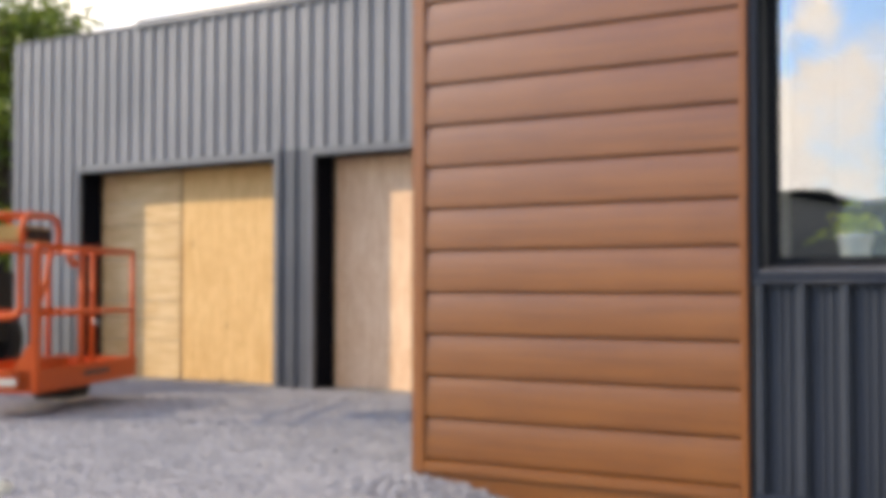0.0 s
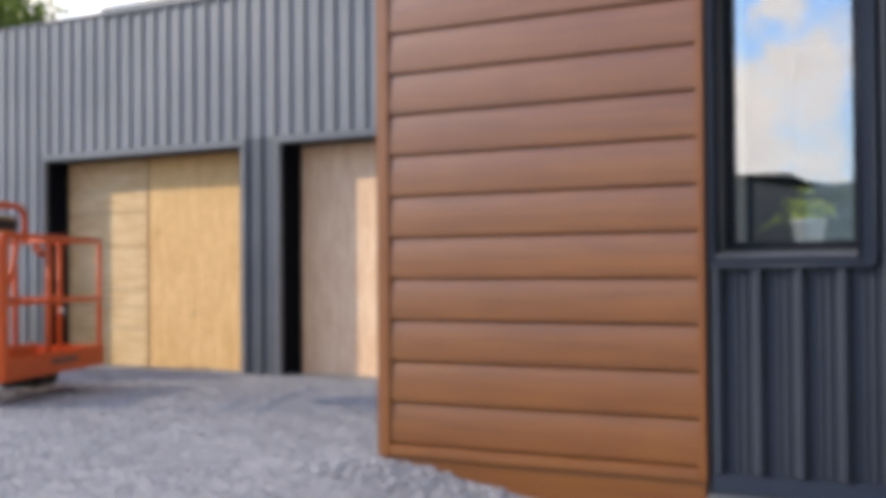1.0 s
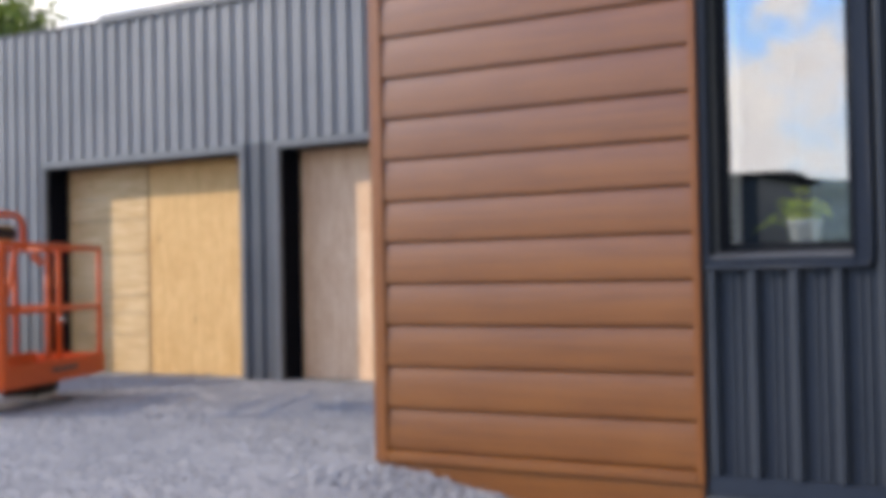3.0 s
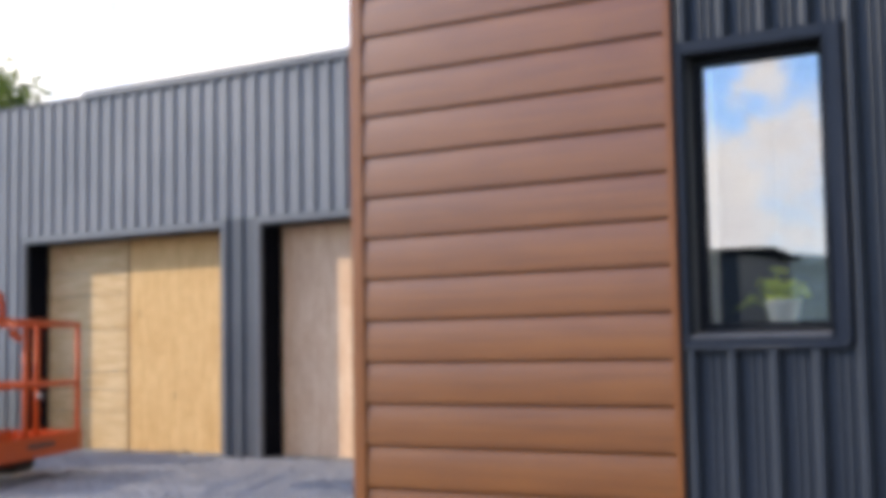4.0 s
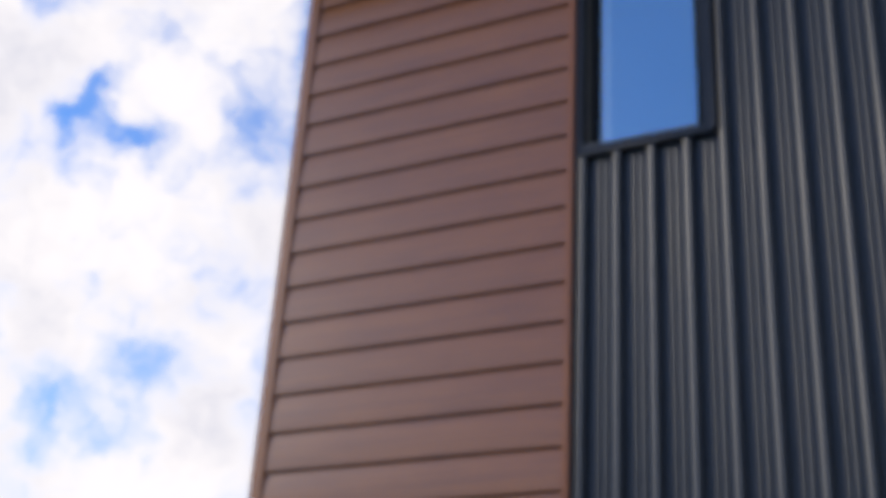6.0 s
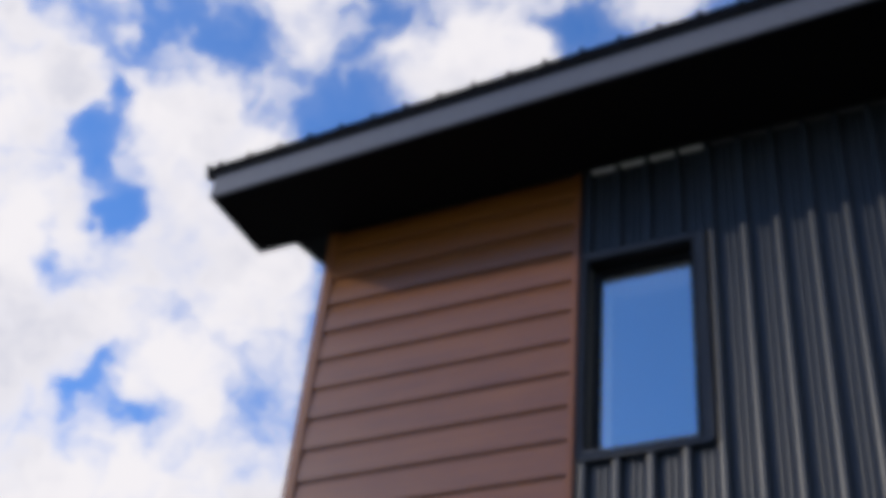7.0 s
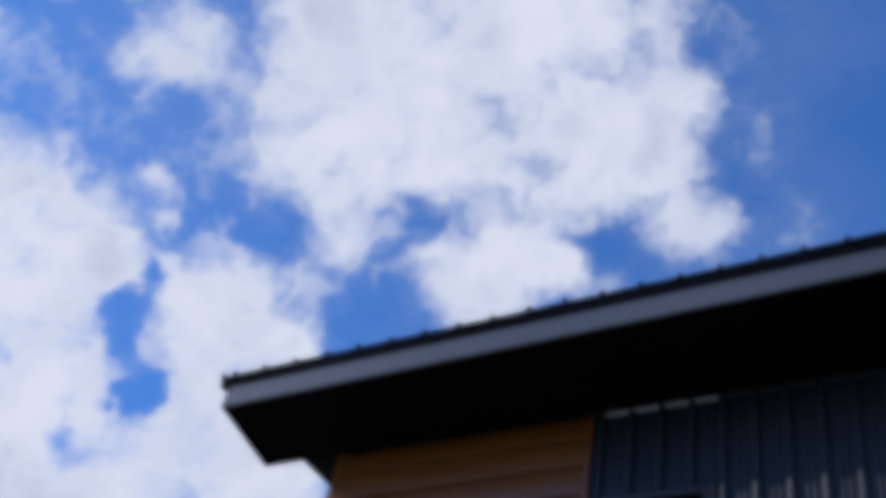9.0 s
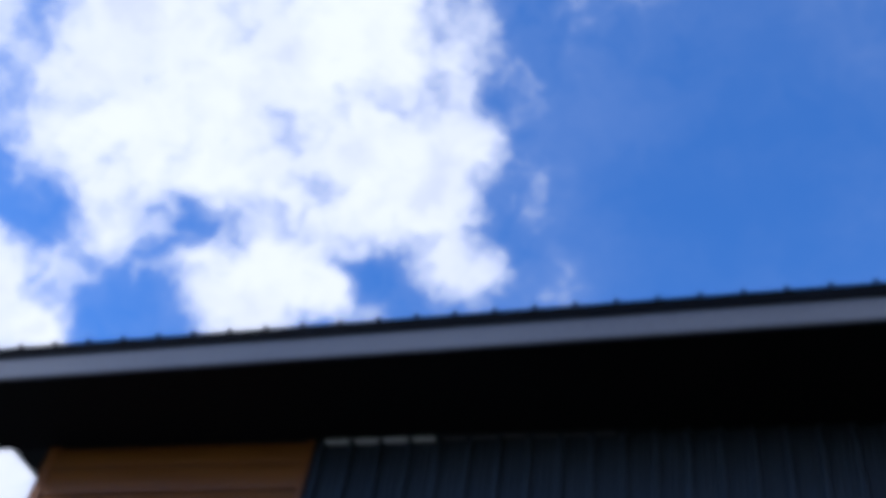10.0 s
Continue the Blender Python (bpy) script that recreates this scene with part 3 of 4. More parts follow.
def window(name, z0, z1, label):
    """A tall fixed window: metal casing round a deep dark reveal, slim frame, coated pane and inner lining."""
    x0, x1 = WIN_X0, WIN_X1
    win = tagged(empty(name, Matrix.Translation((x0, 0, z0))), label, "window", kind="structure")
    wd, ht = x1 - x0, z1 - z0

    def piece(nm, mat, *sizes, lab="", bevel=0.004):
        return part(nm, boxed(*sizes, bevel=bevel), mat, win, lab)
    cl, cr, ct, cb = 0.026, 0.088, 0.070, 0.062
    piece("casing", TRIM_D, (0.0, cl, -0.014, 0.055, 0, ht), lab="dark folded metal casing")
    piece("casing", TRIM_D, (wd - cr, wd, -0.014, 0.055, 0, ht))
    piece("casing", TRIM_D, (cl + .0005, wd - cr - .0005, -0.014, 0.055, ht - ct, ht))
    piece("casing", TRIM_D, (cl + .0005, wd - cr - .0005, -0.014, 0.055, 0, cb))
    # a rolled outer bead down one side and along the foot, rounded at the corner
    turn = [(wd - 0.045 + 0.045 * math.cos(a), -0.018, 0.045 + 0.045 * math.sin(a)) for a in (-math.pi * k / 12 for k in range(7))]
    part("bead", tube(bmesh.new(), [(wd, -0.018, ht + 0.012)] + turn + [(0.004, -0.018, 0.0)], 0.011, 10), TRIM_D, win, "rolled metal edge", smooth=True)
    part("bead", tube(bmesh.new(), [(wd - cr + 0.004, -0.015, ht - ct), (wd - cr + 0.004, -0.015, cb)], 0.006, 8), TRIM_D, win, smooth=True)
    # reveal
    piece("reveal", FRAME, (cl - 0.002, cl + 0.012, -0.010, 0.20, cb, ht - ct), lab="black reveal lining")
    piece("reveal", FRAME, (wd - cr - 0.012, wd - cr + 0.002, -0.010, 0.20, cb, ht - ct))
    piece("reveal", FRAME, (cl + 0.0125, wd - cr - 0.0125, -0.010, 0.20, ht - ct - 0.012, ht - ct + 0.002))
    bm = bmesh.new()
    extrude_profile(bm, [(-0.020, cb - 0.008), (-0.020, cb + 0.008), (0.118, cb + 0.030), (0.118, cb - 0.008)], cl + 0.013, wd - cr - 0.013)
    part("window_sill", bm, SILL, win, "sloped grey metal sill")
    # slim frame, set deep
    fx0, fx1, fz0, fz1 = cl + 0.013, wd - cr - 0.013, cb + 0.032, ht - ct - 0.013
    bl, br, bt, bb = 0.066, 0.052, 0.058, 0.050
    piece("window_frame", FRAME, (fx0, fx0 + bl, 0.120, 0.172, fz0, fz1), lab="slim black frame", bevel=0.006)
    piece("window_frame", FRAME, (fx1 - br, fx1, 0.120, 0.172, fz0, fz1), bevel=0.006)
    piece("window_frame", FRAME, (fx0 + bl + .0005, fx1 - br - .0005, 0.120, 0.172, fz1 - bt, fz1), bevel=0.006)
    piece("window_frame", FRAME, (fx0 + bl + .0005, fx1 - br - .0005, 0.120, 0.172, fz0, fz0 + bb), bevel=0.006)
    bm = boxed((fx0 + bl - 0.01, fx1 - br + 0.01, 0.143, 0.149, fz0 + bb - 0.01, fz1 - bt + 0.01), bevel=0)
    pane = part("pane", bm, GLASS, win, "clear coated glass reflecting the sky")
    pane.visible_shadow = False
    # inner lining, white
    piece("lining", PLASTER, (fx0 - 0.01, fx0 + 0.004, 0.2005, 0.52, fz0 - 0.02, fz1 + 0.02), lab="white inner lining")
    piece("lining", PLASTER, (fx1 - 0.004, fx1 + 0.01, 0.2005, 0.52, fz0 - 0.02, fz1 + 0.02))
    piece("lining", PLASTER, (fx0 + .0045, fx1 - .0045, 0.2005, 0.52, fz1 + 0.006, fz1 + 0.02))
    piece("inner_sill", PLASTER, (fx0 + .0045, fx1 - .0045, 0.173, 0.56, fz0 + 0.010, fz0 + 0.030))
    return win


window("window_1", *LOW_Z, "tall narrow dark-framed window reflecting clouds")
window("window_2", *UP_Z, "tall narrow dark-framed upper window reflecting blue sky")

# ---------------------------------------------------------------- roof
EX, EY, RX = -0.748, -0.793, -0.360     # eave box end, eave front, rake edge
roof = tagged(empty("roof", Matrix.Translation((0, 0, TOP))), "dark ribbed metal roof with grey fascia and black soffit", "roof", kind="structure")
SLOPE = 0.2


def skew(bm):
    """The overhang grows a little along the front."""
    for v in bm.verts:
        if v.co.y < 0:
            v.co.y *= 1 + 0.03 * (v.co.x - EX) / 0.793
    return bm


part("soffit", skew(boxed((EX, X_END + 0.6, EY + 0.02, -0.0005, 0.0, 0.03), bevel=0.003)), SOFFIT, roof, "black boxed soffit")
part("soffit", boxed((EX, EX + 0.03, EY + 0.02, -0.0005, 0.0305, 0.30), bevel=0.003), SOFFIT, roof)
part("fascia", skew(boxed((EX - 0.012, X_END + 0.6, EY - 0.004, EY + 0.019, 0.010, 0.252), bevel=0.006)), FASCIA, roof, "sunlit grey metal fascia board")
bm = bmesh.new()
extrude_profile(bm, [(EY - 0.030, 0.252), (EY - 0.030, 0.318), (EY + 0.05, 0.335), (EY + 0.05, 0.252)], -0.836, X_END + 0.62)
part("drip_edge", skew(bm), ROOF, roof, "dark metal drip edge")
# sheet over the eave, then the slope behind the wall line
bm = bmesh.new()
extrude_profile(bm, [(EY - 0.045, 0.322), (EY - 0.045, 0.340), (0.0, 0.340 + 0.84 * SLOPE), (0.0, 0.322 + 0.84 * SLOPE)], -0.838, X_END + 0.62)
part("roof_sheet", skew(bm), ROOF, roof)
bm = bmesh.new()
zb = 0.350 + 0.84 * SLOPE
extrude_profile(bm, [(0.0005, 0.0), (0.0005, zb), (Y_END + 0.6, zb + (Y_END + 0.6) * SLOPE), (Y_END + 0.6, (Y_END + 0.6) * SLOPE)], RX, X_END + 0.36)
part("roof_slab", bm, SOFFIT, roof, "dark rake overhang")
for k in range(-1, 43):
    x = -0.822 if k < 0 else -0.702 + 0.306 * k
    bm = bmesh.new()
    extrude_profile(bm, [(EY - 0.05, 0.335), (EY - 0.05, 0.370), (0.0, 0.370 + 0.84 * SLOPE), (0.0, 0.345 + 0.84 * SLOPE)], x - 0.016, x + 0.016)
    part("rib", skew(bm), ROOF, roof)

# ---------------------------------------------------------------- garage wing
GY = 5.2
G_L, G_TOP = -10.74, 4.76
D1, D2 = (-9.30, -5.70, 2.85), (-5.065, -1.6, 2.86)
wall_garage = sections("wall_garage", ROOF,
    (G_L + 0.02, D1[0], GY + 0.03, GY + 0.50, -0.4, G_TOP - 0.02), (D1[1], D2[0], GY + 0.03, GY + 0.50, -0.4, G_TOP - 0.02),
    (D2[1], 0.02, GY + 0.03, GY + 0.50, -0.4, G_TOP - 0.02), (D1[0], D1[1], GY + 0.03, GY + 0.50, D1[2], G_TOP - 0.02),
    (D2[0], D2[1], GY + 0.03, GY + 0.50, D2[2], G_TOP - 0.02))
tagged(wall_garage, "garage wall clad in grey vertical ribbed steel", "wall", kind="structure")
tagged(link("wall_garage_end", boxed((G_L + 0.02, G_L + 0.25, GY + 0.50, 13.0, -0.4, G_TOP - 0.02), bevel=0), METAL_G), "grey garage end wall", "wall", kind="structure")
tagged(link("wall_garage_back", boxed((G_L + 0.02, 0.02, 13.0, 13.2, -0.4, G_TOP - 0.02), bevel=0), METAL_G), "grey garage back wall", "wall", kind="structure")
tagged(link("roof_garage", boxed((G_L + 0.02, 0.02, GY + 0.04, 13.2, G_TOP - 0.015, G_TOP + 0.03), bevel=0), ROOF), "flat dark garage roof", "roof", kind="structure")
tagged(link("floor_garage", boxed((G_L + 0.25, 0.02, GY + 0.02, 13.0, -0.2, -0.01), bevel=0), CONCRETE), "concrete garage floor slab", "floor", kind="structure")
GP, GPH = 0.2283, -9.93 + 0.04
lengths = [(G_L, -9.365, -0.02, 4.80), (-9.3645, D1[1] + 0.0945, D1[2] + 0.098, 4.78), (D1[1] + 0.095, D2[0] - 0.0755, D1[2] + 0.098, 4.78),
           (D2[0] - 0.075, D2[1] + 0.1, D2[2] + 0.098, 4.78), (D2[1] + 0.1005, -0.01, -0.02, 4.78)]
for x0, x1, z0, z1 in lengths:
    n = max(1, round((x1 - x0) / 0.92))
    for k in range(n):
        a, b = x0 + (x1 - x0) * k / n, x0 + (x1 - x0) * (k + 1) / n
        part("panel", ribbed(a, b - 0.0008, z0, z1, GP, GPH, GY, 0.034, BOX_RIBS), METAL_G, wall_garage)
part("panel", ribbed(D1[1] + 0.095, D2[0] - 0.0755, -0.02, D1[2] + 0.0975, GP, GPH, GY, 0.034, BOX_RIBS), DARKER_G, wall_garage, "ribbed sheet between the doors, darker below the door heads")
part("corner_trim", boxed((G_L - 0.015, G_L + 0.07, GY - 0.035, GY + 0.10, -0.02, 4.79), bevel=0.012), TRIM_G, wall_garage, "grey corner trim")
part("coping", boxed((-8.17, 0.0, GY - 0.06, GY + 0.12, 4.765, 4.885), bevel=0.012), TRIM_G, wall_garage, "grey metal coping")
part("coping", boxed((G_L + 0.05, -8.1705, GY - 0.035, GY + 0.1, 4.802, 4.83), bevel=0.008), TRIM_G, wall_garage, "thin grey cap")
for (x0, x1, h), nm in ((D1, "door_1"), (D2, "door_2")):
    t = 0.075
    part("door_trim", boxed((x0 - t, x0, GY - 0.045, GY + 0.02, -0.02, h), bevel=0.006), TRIM_G, wall_garage, "folded grey metal door trim")
    part("door_trim", boxed((x1, x1 + t + 0.015, GY - 0.045, GY + 0.02, -0.02, h), bevel=0.006), TRIM_G, wall_garage)
    part("door_trim", boxed((x0 - t, x1 + t + 0.015, GY - 0.045, GY + 0.02, h + 0.0005, h + 0.095), bevel=0.006), TRIM_G, wall_garage)

door_1 = tagged(empty("door_1", Matrix.Translation((D1[0], GY + 0.40, 0))), "wide garage opening boarded up with raw plywood", "door", kind="structure")
levels = [-0.03, 0.51, 0.80, 1.05, 1.62, 2.11, 2.42, 2.845]
for a, b in zip(levels, levels[1:]):
    part("board", boxed((0.002, 1.548, 0.0, 0.03, a + 0.004, b - 0.004), bevel=0.004), BOARD, door_1)
# Brown-coloured strip imitates the dark gap between boards and sheet.
part("batten", boxed((1.552, 1.588, 0.004, 0.03, -0.03, 2.845), bevel=0.004), GAP_STRIP, door_1, "dark strip standing in for the shaded joint gap")
part("sheet", boxed((1.594, D1[1] - D1[0] - 0.002, -0.004, 0.02, -0.03, 2.845), bevel=0.003), PLY, door_1, "yellow plywood sheet")
door_2 = tagged(empty("door_2", Matrix.Translation((D2[0], GY + 0.40, 0))), "garage opening boarded up with weathered plywood", "door", kind="structure")
part("sheet", boxed((0.002, 1.70, 0.0, 0.02, -0.03, 2.855), bevel=0.003), PLY_PINK, door_2, "weathered pinkish plywood sheet")
part("sheet", boxed((1.703, D2[1] - D2[0] - 0.002, 0.0, 0.02, -0.03, 2.855), bevel=0.003), PLY_PINK, door_2)

# ---------------------------------------------------------------- boom lift
lift = tagged(empty("boom_lift", pose(-4.90, 0.87, -0.10, 0, 0, 115.3) @ Matrix.Scale(1.08, 4)), "orange boom lift with a railed work platform lowered over gravel", "lift")
# its own x runs back along the platform's long side, y to the platform's other side
L, W, B, H = 2.22, 0.92, 0.32, 1.60


def bar(name, pts, r=0.024, mat=ORANGE, label=""):
    return part(name, tube(bmesh.new(), pts, r), mat, lift, label, smooth=True)


part("platform_floor", boxed((0, L, 0, W, B, B + 0.05), bevel=0.008), ORANGE, lift, "orange platform tray")
toe = part("toe_board", boxed((-0.01, L + 0.01, -0.03, -0.002, B - 0.005, B + 0.20), bevel=0.008), ORANGE, lift)
part("sign_bar", boxed((0.95, 1.55, -0.036, -0.0305, B + 0.085, B + 0.135), bevel=0.002), DECAL, toe, "dark unreadable lettering bar")
part("toe_board", boxed((-0.01, L + 0.01, W + 0.002, W + 0.03, B - 0.005, B + 0.20), bevel=0.008), ORANGE, lift)
toe2 = part("toe_board", boxed((-0.03, -0.011, -0.03, W + 0.03, B - 0.005, B + 0.20), bevel=0.006), ORANGE, lift)
part("sign_bar", boxed((-0.036, -0.0305, 0.16, 0.42, B + 0.06, B + 0.12), bevel=0.002), PALE, toe2, "pale label")
part("toe_board", boxed((L + 0.011, L + 0.03, -0.03, W + 0.03, B - 0.005, B + 0.20), bevel=0.006), ORANGE, lift)
for y in (0.0, W):
    for x in (0.02, 0.95, 1.20, L - 0.02):
        if x == 1.20 and y:
            continue
        bar("post", [(x, y, B + 0.05), (x, y, H)], 0.026)
    bar("top_rail", [(0.0, y, H), (L, y, H)], 0.026)
    bar("mid_rail", [(0.0, y, B + 0.68), (L, y, B + 0.68)], 0.022)
bar("top_rail", [(L, 0, H), (L, W, H)], 0.026)
bar("mid_rail", [(L, 0, B + 0.68), (L, W, B + 0.68)], 0.022)
bar("guard_loop", [(-0.02, W, H - 0.01), (-0.02, 0.22, H - 0.01), (-0.02, 0.16, H - 0.03), (-0.02, 0.13, H - 0.08), (-0.02, 0.13, B + 0.74),
                   (-0.02, 0.16, B + 0.68), (-0.02, 0.22, B + 0.66), (-0.02, W, B + 0.64)], 0.030, label="orange tube loop with rounded corners")
bar("brace", [(0.34, 0.02, H - 0.02), (0.24, 0.02, H - 0.30), (0.05, 0.02, B + 0.70)], 0.026)
part("gate_sill", boxed((0.30, 0.92, 0.10, 0.16, B + 0.05, B + 0.29), bevel=0.012), ORANGE, lift)
part("corner_bracket", boxed((-0.035, 0.055, -0.035, 0.035, B, H - 0.02), bevel=0.012), ORANGE, lift, "thick orange corner column")
bm = bmesh.new()
extrude_profile(bm, [(-0.01, B + 0.02), (-0.01, B + 0.42), (0.05, B + 0.42), (0.32, B + 0.02)], -0.03, 0.03)
part("gusset", bm, ORANGE, lift)
# rounded guard over the control console
for y in (0.30, 0.78):
    bar("console_guard", [(0.34, y, H - 0.03), (0.34, y, H + 0.18), (0.38, y, H + 0.26), (0.48, y, H + 0.30), (0.95, y, H + 0.30), (1.05, y, H + 0.26),
                          (1.09, y, H + 0.18), (1.09, y, H - 0.03)], 0.028)
bar("console_guard", [(0.5, 0.30, H + 0.30), (0.5, 0.78, H + 0.30)], 0.024)
bar("console_guard", [(0.95, 0.30, H + 0.30), (0.95, 0.78, H + 0.30)], 0.024)
console = part("control_console", boxed((0.42, 1.02, 0.34, 0.74, H + 0.05, H + 0.20), bevel=0.02), YELLOW, lift, "ochre control console")
part("panel_face", boxed((0.45, 0.99, 0.325, 0.339, H + 0.07, H + 0.17), bevel=0.004), BLACK, console)
bar("clamp", [(1.17, -0.03, B + 0.60), (1.17, -0.07, B + 0.56)], 0.03, GREYSTEEL, "grey latch")
bar("clamp", [(0.62, -0.02, H - 0.10), (0.74, -0.03, H - 0.16)], 0.035, ORANGE)
part("rotator", boxed((1.15, 1.65, 0.2, 0.6, 0.16, B - 0.004), bevel=0.03), BLACK, lift, "dark rotator resting under the platform")
bar("jib", [(1.4, 0.5, 0.25), (2.0, 2.0, 0.42), (3.1, 3.2, 0.9)], 0.065, BLACK, "dark jib arm")
# Boom is added out of view to cast the shadow band on the gravel.
bar("boom", [(3.6, 2.7, 1.60), (3.2, 2.9, 1.72), (1.95, 5.9, 1.8)], 0.25, ORANGE, "thick orange boom arm, added out of view for its shadow")
chassis = part("chassis", boxed((3.0, 4.7, 2.5, 5.6, 0.45, 1.55), bevel=0.12), BLACK, lift, "black engine housing")
part("cover", boxed((2.92, 2.995, 2.65, 3.6, 0.85, 1.35), bevel=0.03), YELLOW, chassis, "ochre service cover")
for x in (3.12, 4.6):
    for y in (2.9, 5.1):
        bm = lathe(bmesh.new(), [(0.25, -0.16), (0.44, -0.16), (0.48, -0.11), (0.48, 0.11), (0.44, 0.16), (0.25, 0.16)], 28)
        bmesh.ops.transform(bm, matrix=pose(x, y, 0.57, 0, 90, 0), verts=bm.verts)
        wheel = part("wheel", bm, BLACK, lift, smooth=False)
        bm = lathe(bmesh.new(), [(0.05, -0.14), (0.245, -0.10), (0.245, 0.10), (0.05, 0.14)], 20)
        bmesh.ops.transform(bm, matrix=pose(x, y, 0.57, 0, 90, 0), verts=bm.verts)
        part("rim", bm, ORANGE, wheel)

# ---------------------------------------------------------------- pot plant behind the lower pane
plant = tagged(empty("potted_plant", Matrix.Translation((2.845, 0.245, 1.389)) @ Matrix.Diagonal((1.3, 1.0, 0.86, 1))), "leafy yellow-green houseplant in a white pot on the sill", "plant")
part("pot", lathe(bmesh.new(), [(0.054, 0.0), (0.060, 0.004), (0.078, 0.15), (0.083, 0.152), (0.083, 0.166), (0.075, 0.166), (0.072, 0.145)], 28), POT, plant, "white glazed pot", smooth=True)
part("soil", lathe(bmesh.new(), [(0.0705, 0.135), (0.0715, 0.146), (0.05, 0.150)], 20), SOIL, plant)
rng = random.Random(11)


def leaf_blade(bm, base, heading, lift_by, length, width):
    """A pointed, folded, drooping leaf on a thin stalk."""
    d = Vector((math.cos(heading), math.sin(heading), 0))
    side = Vector((-d.y, d.x, 0))
    b = Vector(base)
    tip0 = b + d * length * 0.55 + Vector((0, 0, lift_by))
    tube(bm, [b, b + d * length * 0.2 + Vector((0, 0, lift_by * 0.7)), tip0], 0.0028, 5)
    rows = []
    for i in range(6):
        u = i / 5
        wdt = width * math.sin(math.pi * min(0.06 + u * 0.92, 1)) ** 0.8 * (1.25 - 0.5 * u)
        c = tip0 + d * length * 0.8 * u + Vector((0, 0, 0.04 * u - 0.11 * u * u)) * (length / 0.16)
        rows.append([bm.verts.new(c - side * wdt + Vector((0, 0, wdt * 0.35))), bm.verts.new(c), bm.verts.new(c + side * wdt + Vector((0, 0, wdt * 0.35)))])
    for r0, r1 in zip(rows, rows[1:]):
        bm.faces.new((r0[0], r0[1], r1[1], r1[0]))
        bm.faces.new((r0[1], r0[2], r1[2], r1[1]))


for k in range(44):
    h = k * 2.4 + rng.uniform(-0.3, 0.3)
    near = math.sin(h) < -0.2
    bm = bmesh.new()
    leaf_blade(bm, (0.02 * math.cos(h), 0.02 * math.sin(h), 0.146), h, rng.uniform(-0.01, 0.15), rng.uniform(0.050, 0.085) * (0.60 if near else 0.95), rng.uniform(0.034, 0.052))
    part("leaf", bm, LEAF_POT, plant)
for h, up, length in ((3.0, 0.02, 0.13), (3.3, 0.0, 0.15), (2.8, 0.05, 0.12), (1.7, 0.24, 0.07), (1.2, 0.22, 0.06)):
    bm = bmesh.new()
    leaf_blade(bm, (-0.03, 0, 0.146), h, up, length, 0.036)
    part("leaf", bm, LEAF_POT, plant)


# ---------------------------------------------------------------- trees
def tree(place, height, crown_r, seed, label, leaves=9000):
    r = random.Random(seed)
    nrng = np.random.default_rng(seed)
    t = tagged(empty("tree", Matrix.Translation(place)), label, "tree", group="trees behind the garage")
    bm = bmesh.new()
    trunk_top = height * 0.55
    steps = 7
    pts = [(0.25 * math.sin(i * 0.9 + seed), 0.2 * math.cos(i * 0.7), trunk_top * i / (steps - 1)) for i in range(steps)]
    for i in range(steps - 1):
        tube(bm, [pts[i], pts[i + 1]], 0.26 * (1 - 0.11 * i), 9)
    centres = []
    for k in range(26):
        a, e = r.uniform(0, 6.28), r.uniform(-0.35, 1.4)
        rad = crown_r * r.uniform(0.45, 1.0)
        c = Vector((rad * math.cos(a) * math.cos(e), rad * math.sin(a) * math.cos(e), height * 0.60 + rad * 0.95 * math.sin(e)))
        centres.append(c)
        s = Vector(pts[r.randrange(2, steps)])
        tube(bm, [s, s.lerp(c, 0.5) + Vector((0, 0, -0.15)), c], 0.05, 6)
    part("trunk", bm, BARK, t)
    idx = nrng.integers(0, len(centres), leaves)
    cen = np.array([tuple(c) for c in centres])[idx] + nrng.normal(0, crown_r * 0.17, (leaves, 3)) * np.array([1, 1, 0.8])
    u = nrng.normal(0, 1, (leaves, 3))
    u /= np.linalg.norm(u, axis=1)[:, None]
    v = np.cross(u, nrng.normal(0, 1, (leaves, 3)))
    v /= np.linalg.norm(v, axis=1)[:, None]
    ln, wd = nrng.uniform(0.10, 0.19, (leaves, 1)), nrng.uniform(0.05, 0.09, (leaves, 1))
    quad = np.stack([cen - u * ln, cen + v * wd, cen + u * ln, cen - v * wd], 1).reshape(-1, 3)
    me = bpy.data.meshes.new("crown")
    me.from_pydata(quad.tolist(), [], np.arange(leaves * 4).reshape(-1, 4).tolist())
    me.materials.append(LEAF_TREE)
    c = new("crown", me)
    c.parent = t
    return t


tree((-21.6, 13.5, 0), 8.8, 3.0, 3, "broad leafy green tree behind the garage corner")
tree((-25.5, 15.0, 0), 8.2, 3.2, 8, "dense green tree standing beside another tree", 8000)
tree((-23.5, 11.0, 0), 5.2, 2.6, 21, "low bushy green tree at the yard's edge", 7000)

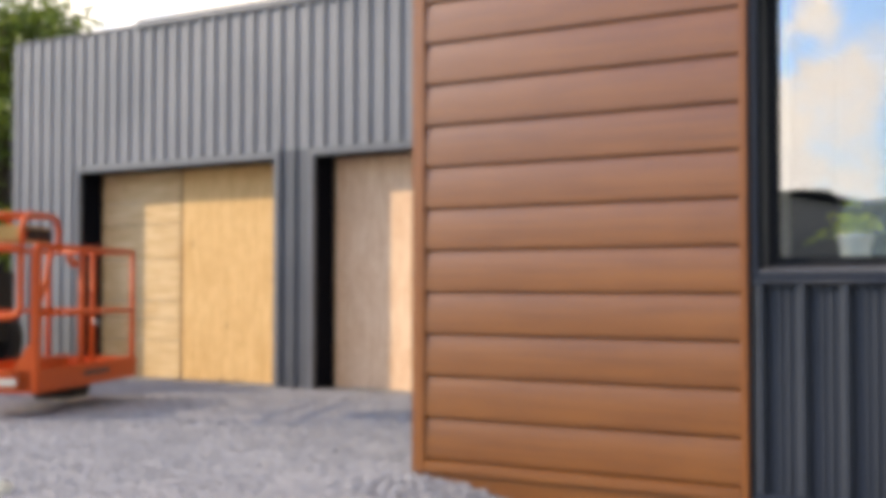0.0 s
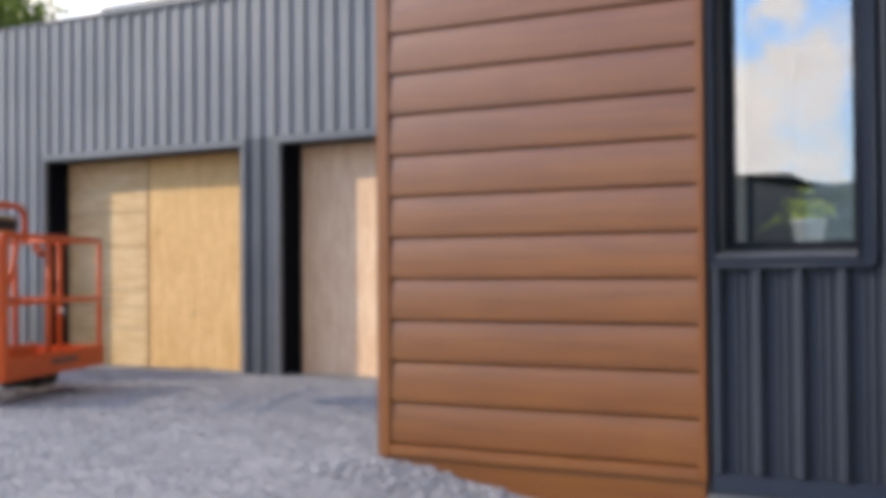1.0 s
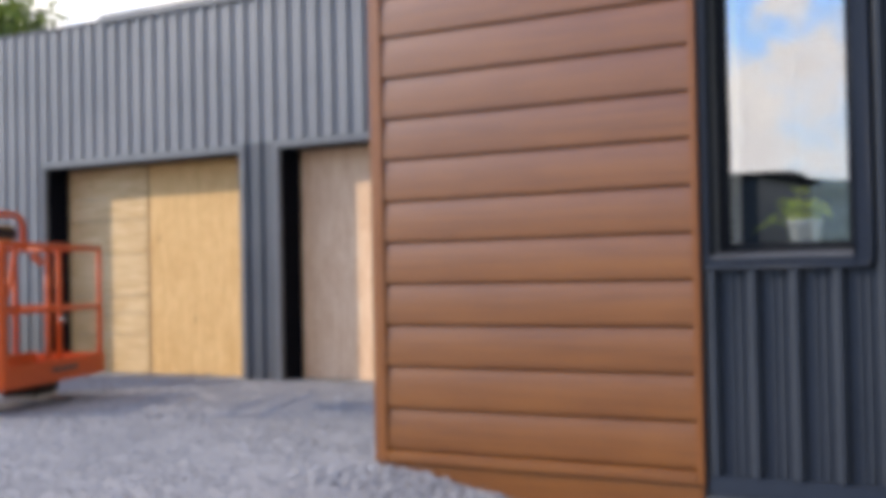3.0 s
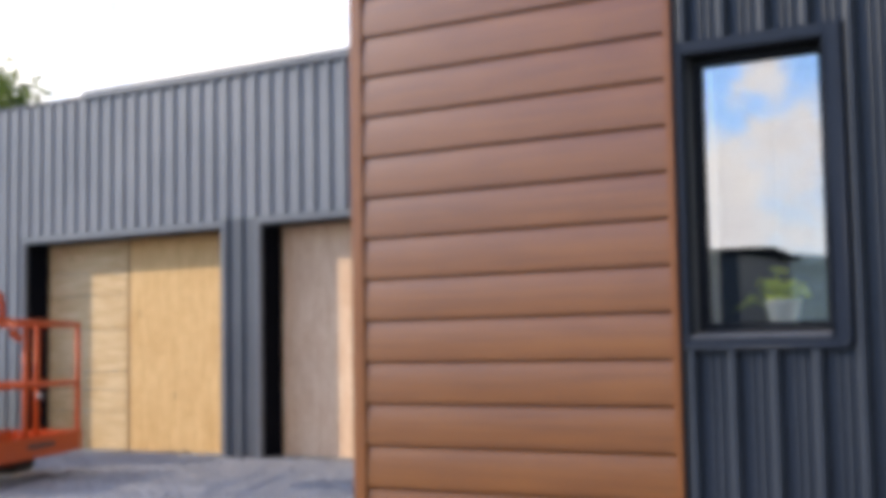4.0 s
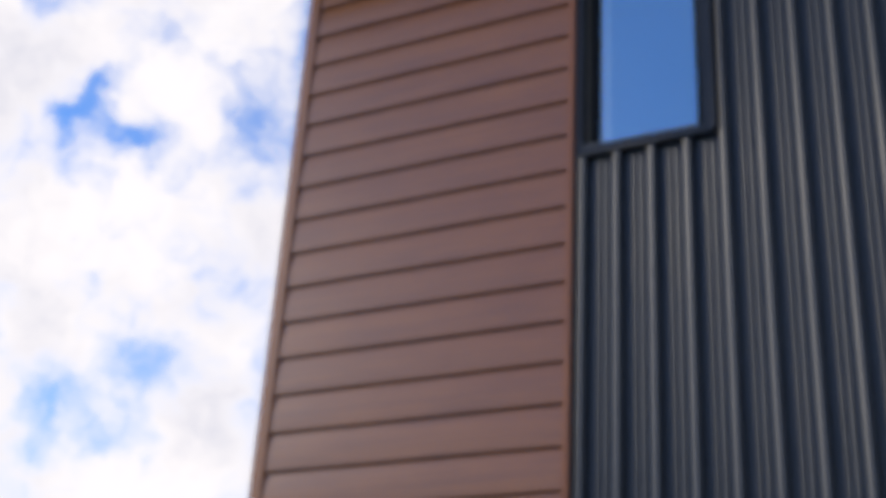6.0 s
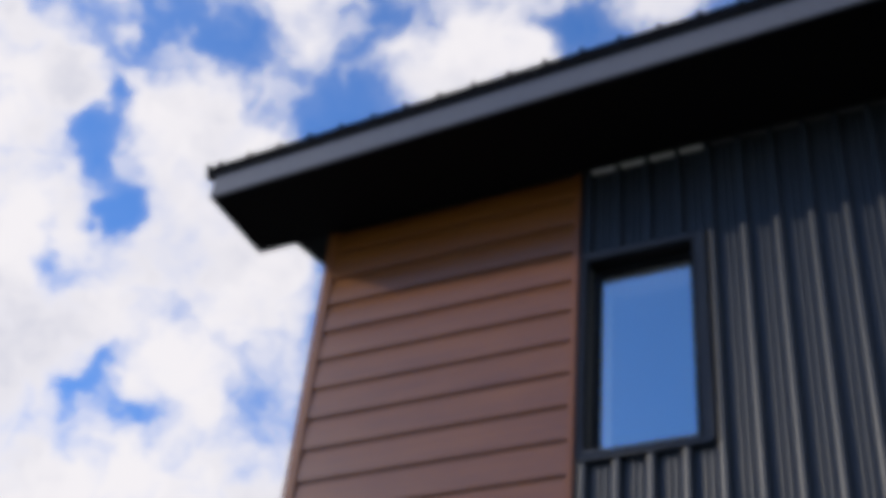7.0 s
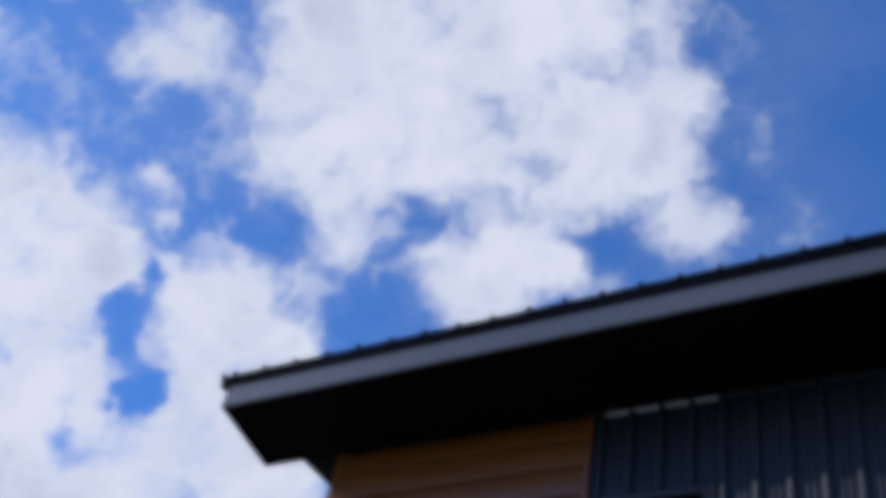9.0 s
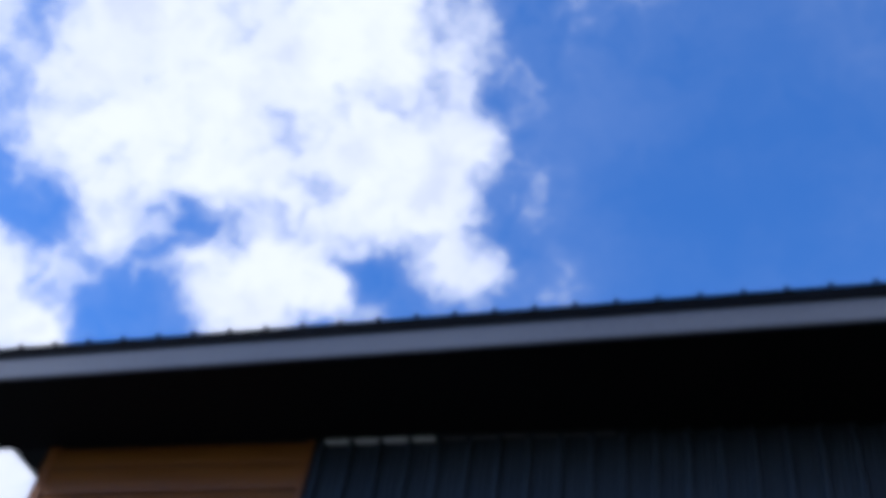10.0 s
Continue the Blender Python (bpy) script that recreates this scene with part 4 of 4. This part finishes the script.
def thicket(x0, x1, y0, y1, height, count, seed):
    rng2 = np.random.default_rng(seed)
    px, py = rng2.uniform(x0, x1, count), rng2.uniform(y0, y1, count)
    top = height * (0.75 + 0.25 * np.sin(px * 1.1 + 0.6 * py) + 0.12 * np.sin(px * 3.7))
    cen = np.stack([px, py, top * rng2.random(count) ** 0.7], -1)
    u = rng2.normal(0, 1, (count, 3))
    u /= np.linalg.norm(u, axis=1)[:, None]
    v = np.cross(u, rng2.normal(0, 1, (count, 3)))
    v /= np.linalg.norm(v, axis=1)[:, None]
    a, b = rng2.uniform(0.10, 0.2, (count, 1)), rng2.uniform(0.06, 0.1, (count, 1))
    quad = np.stack([cen - u * a, cen + v * b, cen + u * a, cen - v * b], 1).reshape(-1, 3)
    me = bpy.data.meshes.new("bushes")
    me.from_pydata(quad.tolist(), [], np.arange(count * 4).reshape(-1, 4).tolist())
    me.materials.append(LEAF_TREE)
    return tagged(new("bushes", me), "dark green leafy thicket filling the yard's edge", "bushes", kind="stuff")


thicket(-30, -15.5, 10.5, 16, 4.6, 30000, 4)

# ---------------------------------------------------------------- what the panes reflect, behind the camera
barn = tagged(empty("barn", Matrix.Translation((-27.4, -51.0, 0))), "long low dark steel barn across the yard", "building")
part("wall", boxed((-14.5, 14.5, -4, 4, -0.3, 5.3), bevel=0), METAL, barn)
bm = bmesh.new()
extrude_profile(bm, [(-4.4, 5.3), (4.4, 5.3), (4.4, 5.45), (0, 5.75), (-4.4, 5.45)], -14.9, 14.9)
part("roof", bm, ROOF, barn)
part("door", boxed((-3, 1, 4.0, 4.05, 0, 3.2), bevel=0.01), FRAME, barn)
tree((-22.0, -60.0, 0), 7.0, 2.4, 31, "leafy tree rising behind the dark barn", 5000)

n = 60
hx = np.linspace(-420, 420, 2 * n)
hy = np.linspace(-430, -170, n)
HX, HY = np.meshgrid(hx, hy)
HZ = 22 * np.exp(-((HX + 70) / 130) ** 2) + 9 * np.exp(-((HX - 140) / 120) ** 2) + 8 * np.exp(-((HX + 300) / 110) ** 2)
HZ = HZ * np.exp(-((HY + 300) / 60) ** 2) + np.random.normal(0, 0.5, HX.shape) - 0.8
grid = np.arange(HX.size).reshape(HX.shape)
quads = np.stack([grid[:-1, :-1], grid[:-1, 1:], grid[1:, 1:], grid[1:, :-1]], -1).reshape(-1, 4)
me = bpy.data.meshes.new("hill")
me.from_pydata(np.stack([HX, HY, HZ], -1).reshape(-1, 3).tolist(), [], quads.tolist())
me.materials.append(LEAF_FAR)
tagged(new("hill", me), "low wooded green hill far across the fields", "hill", kind="structure")
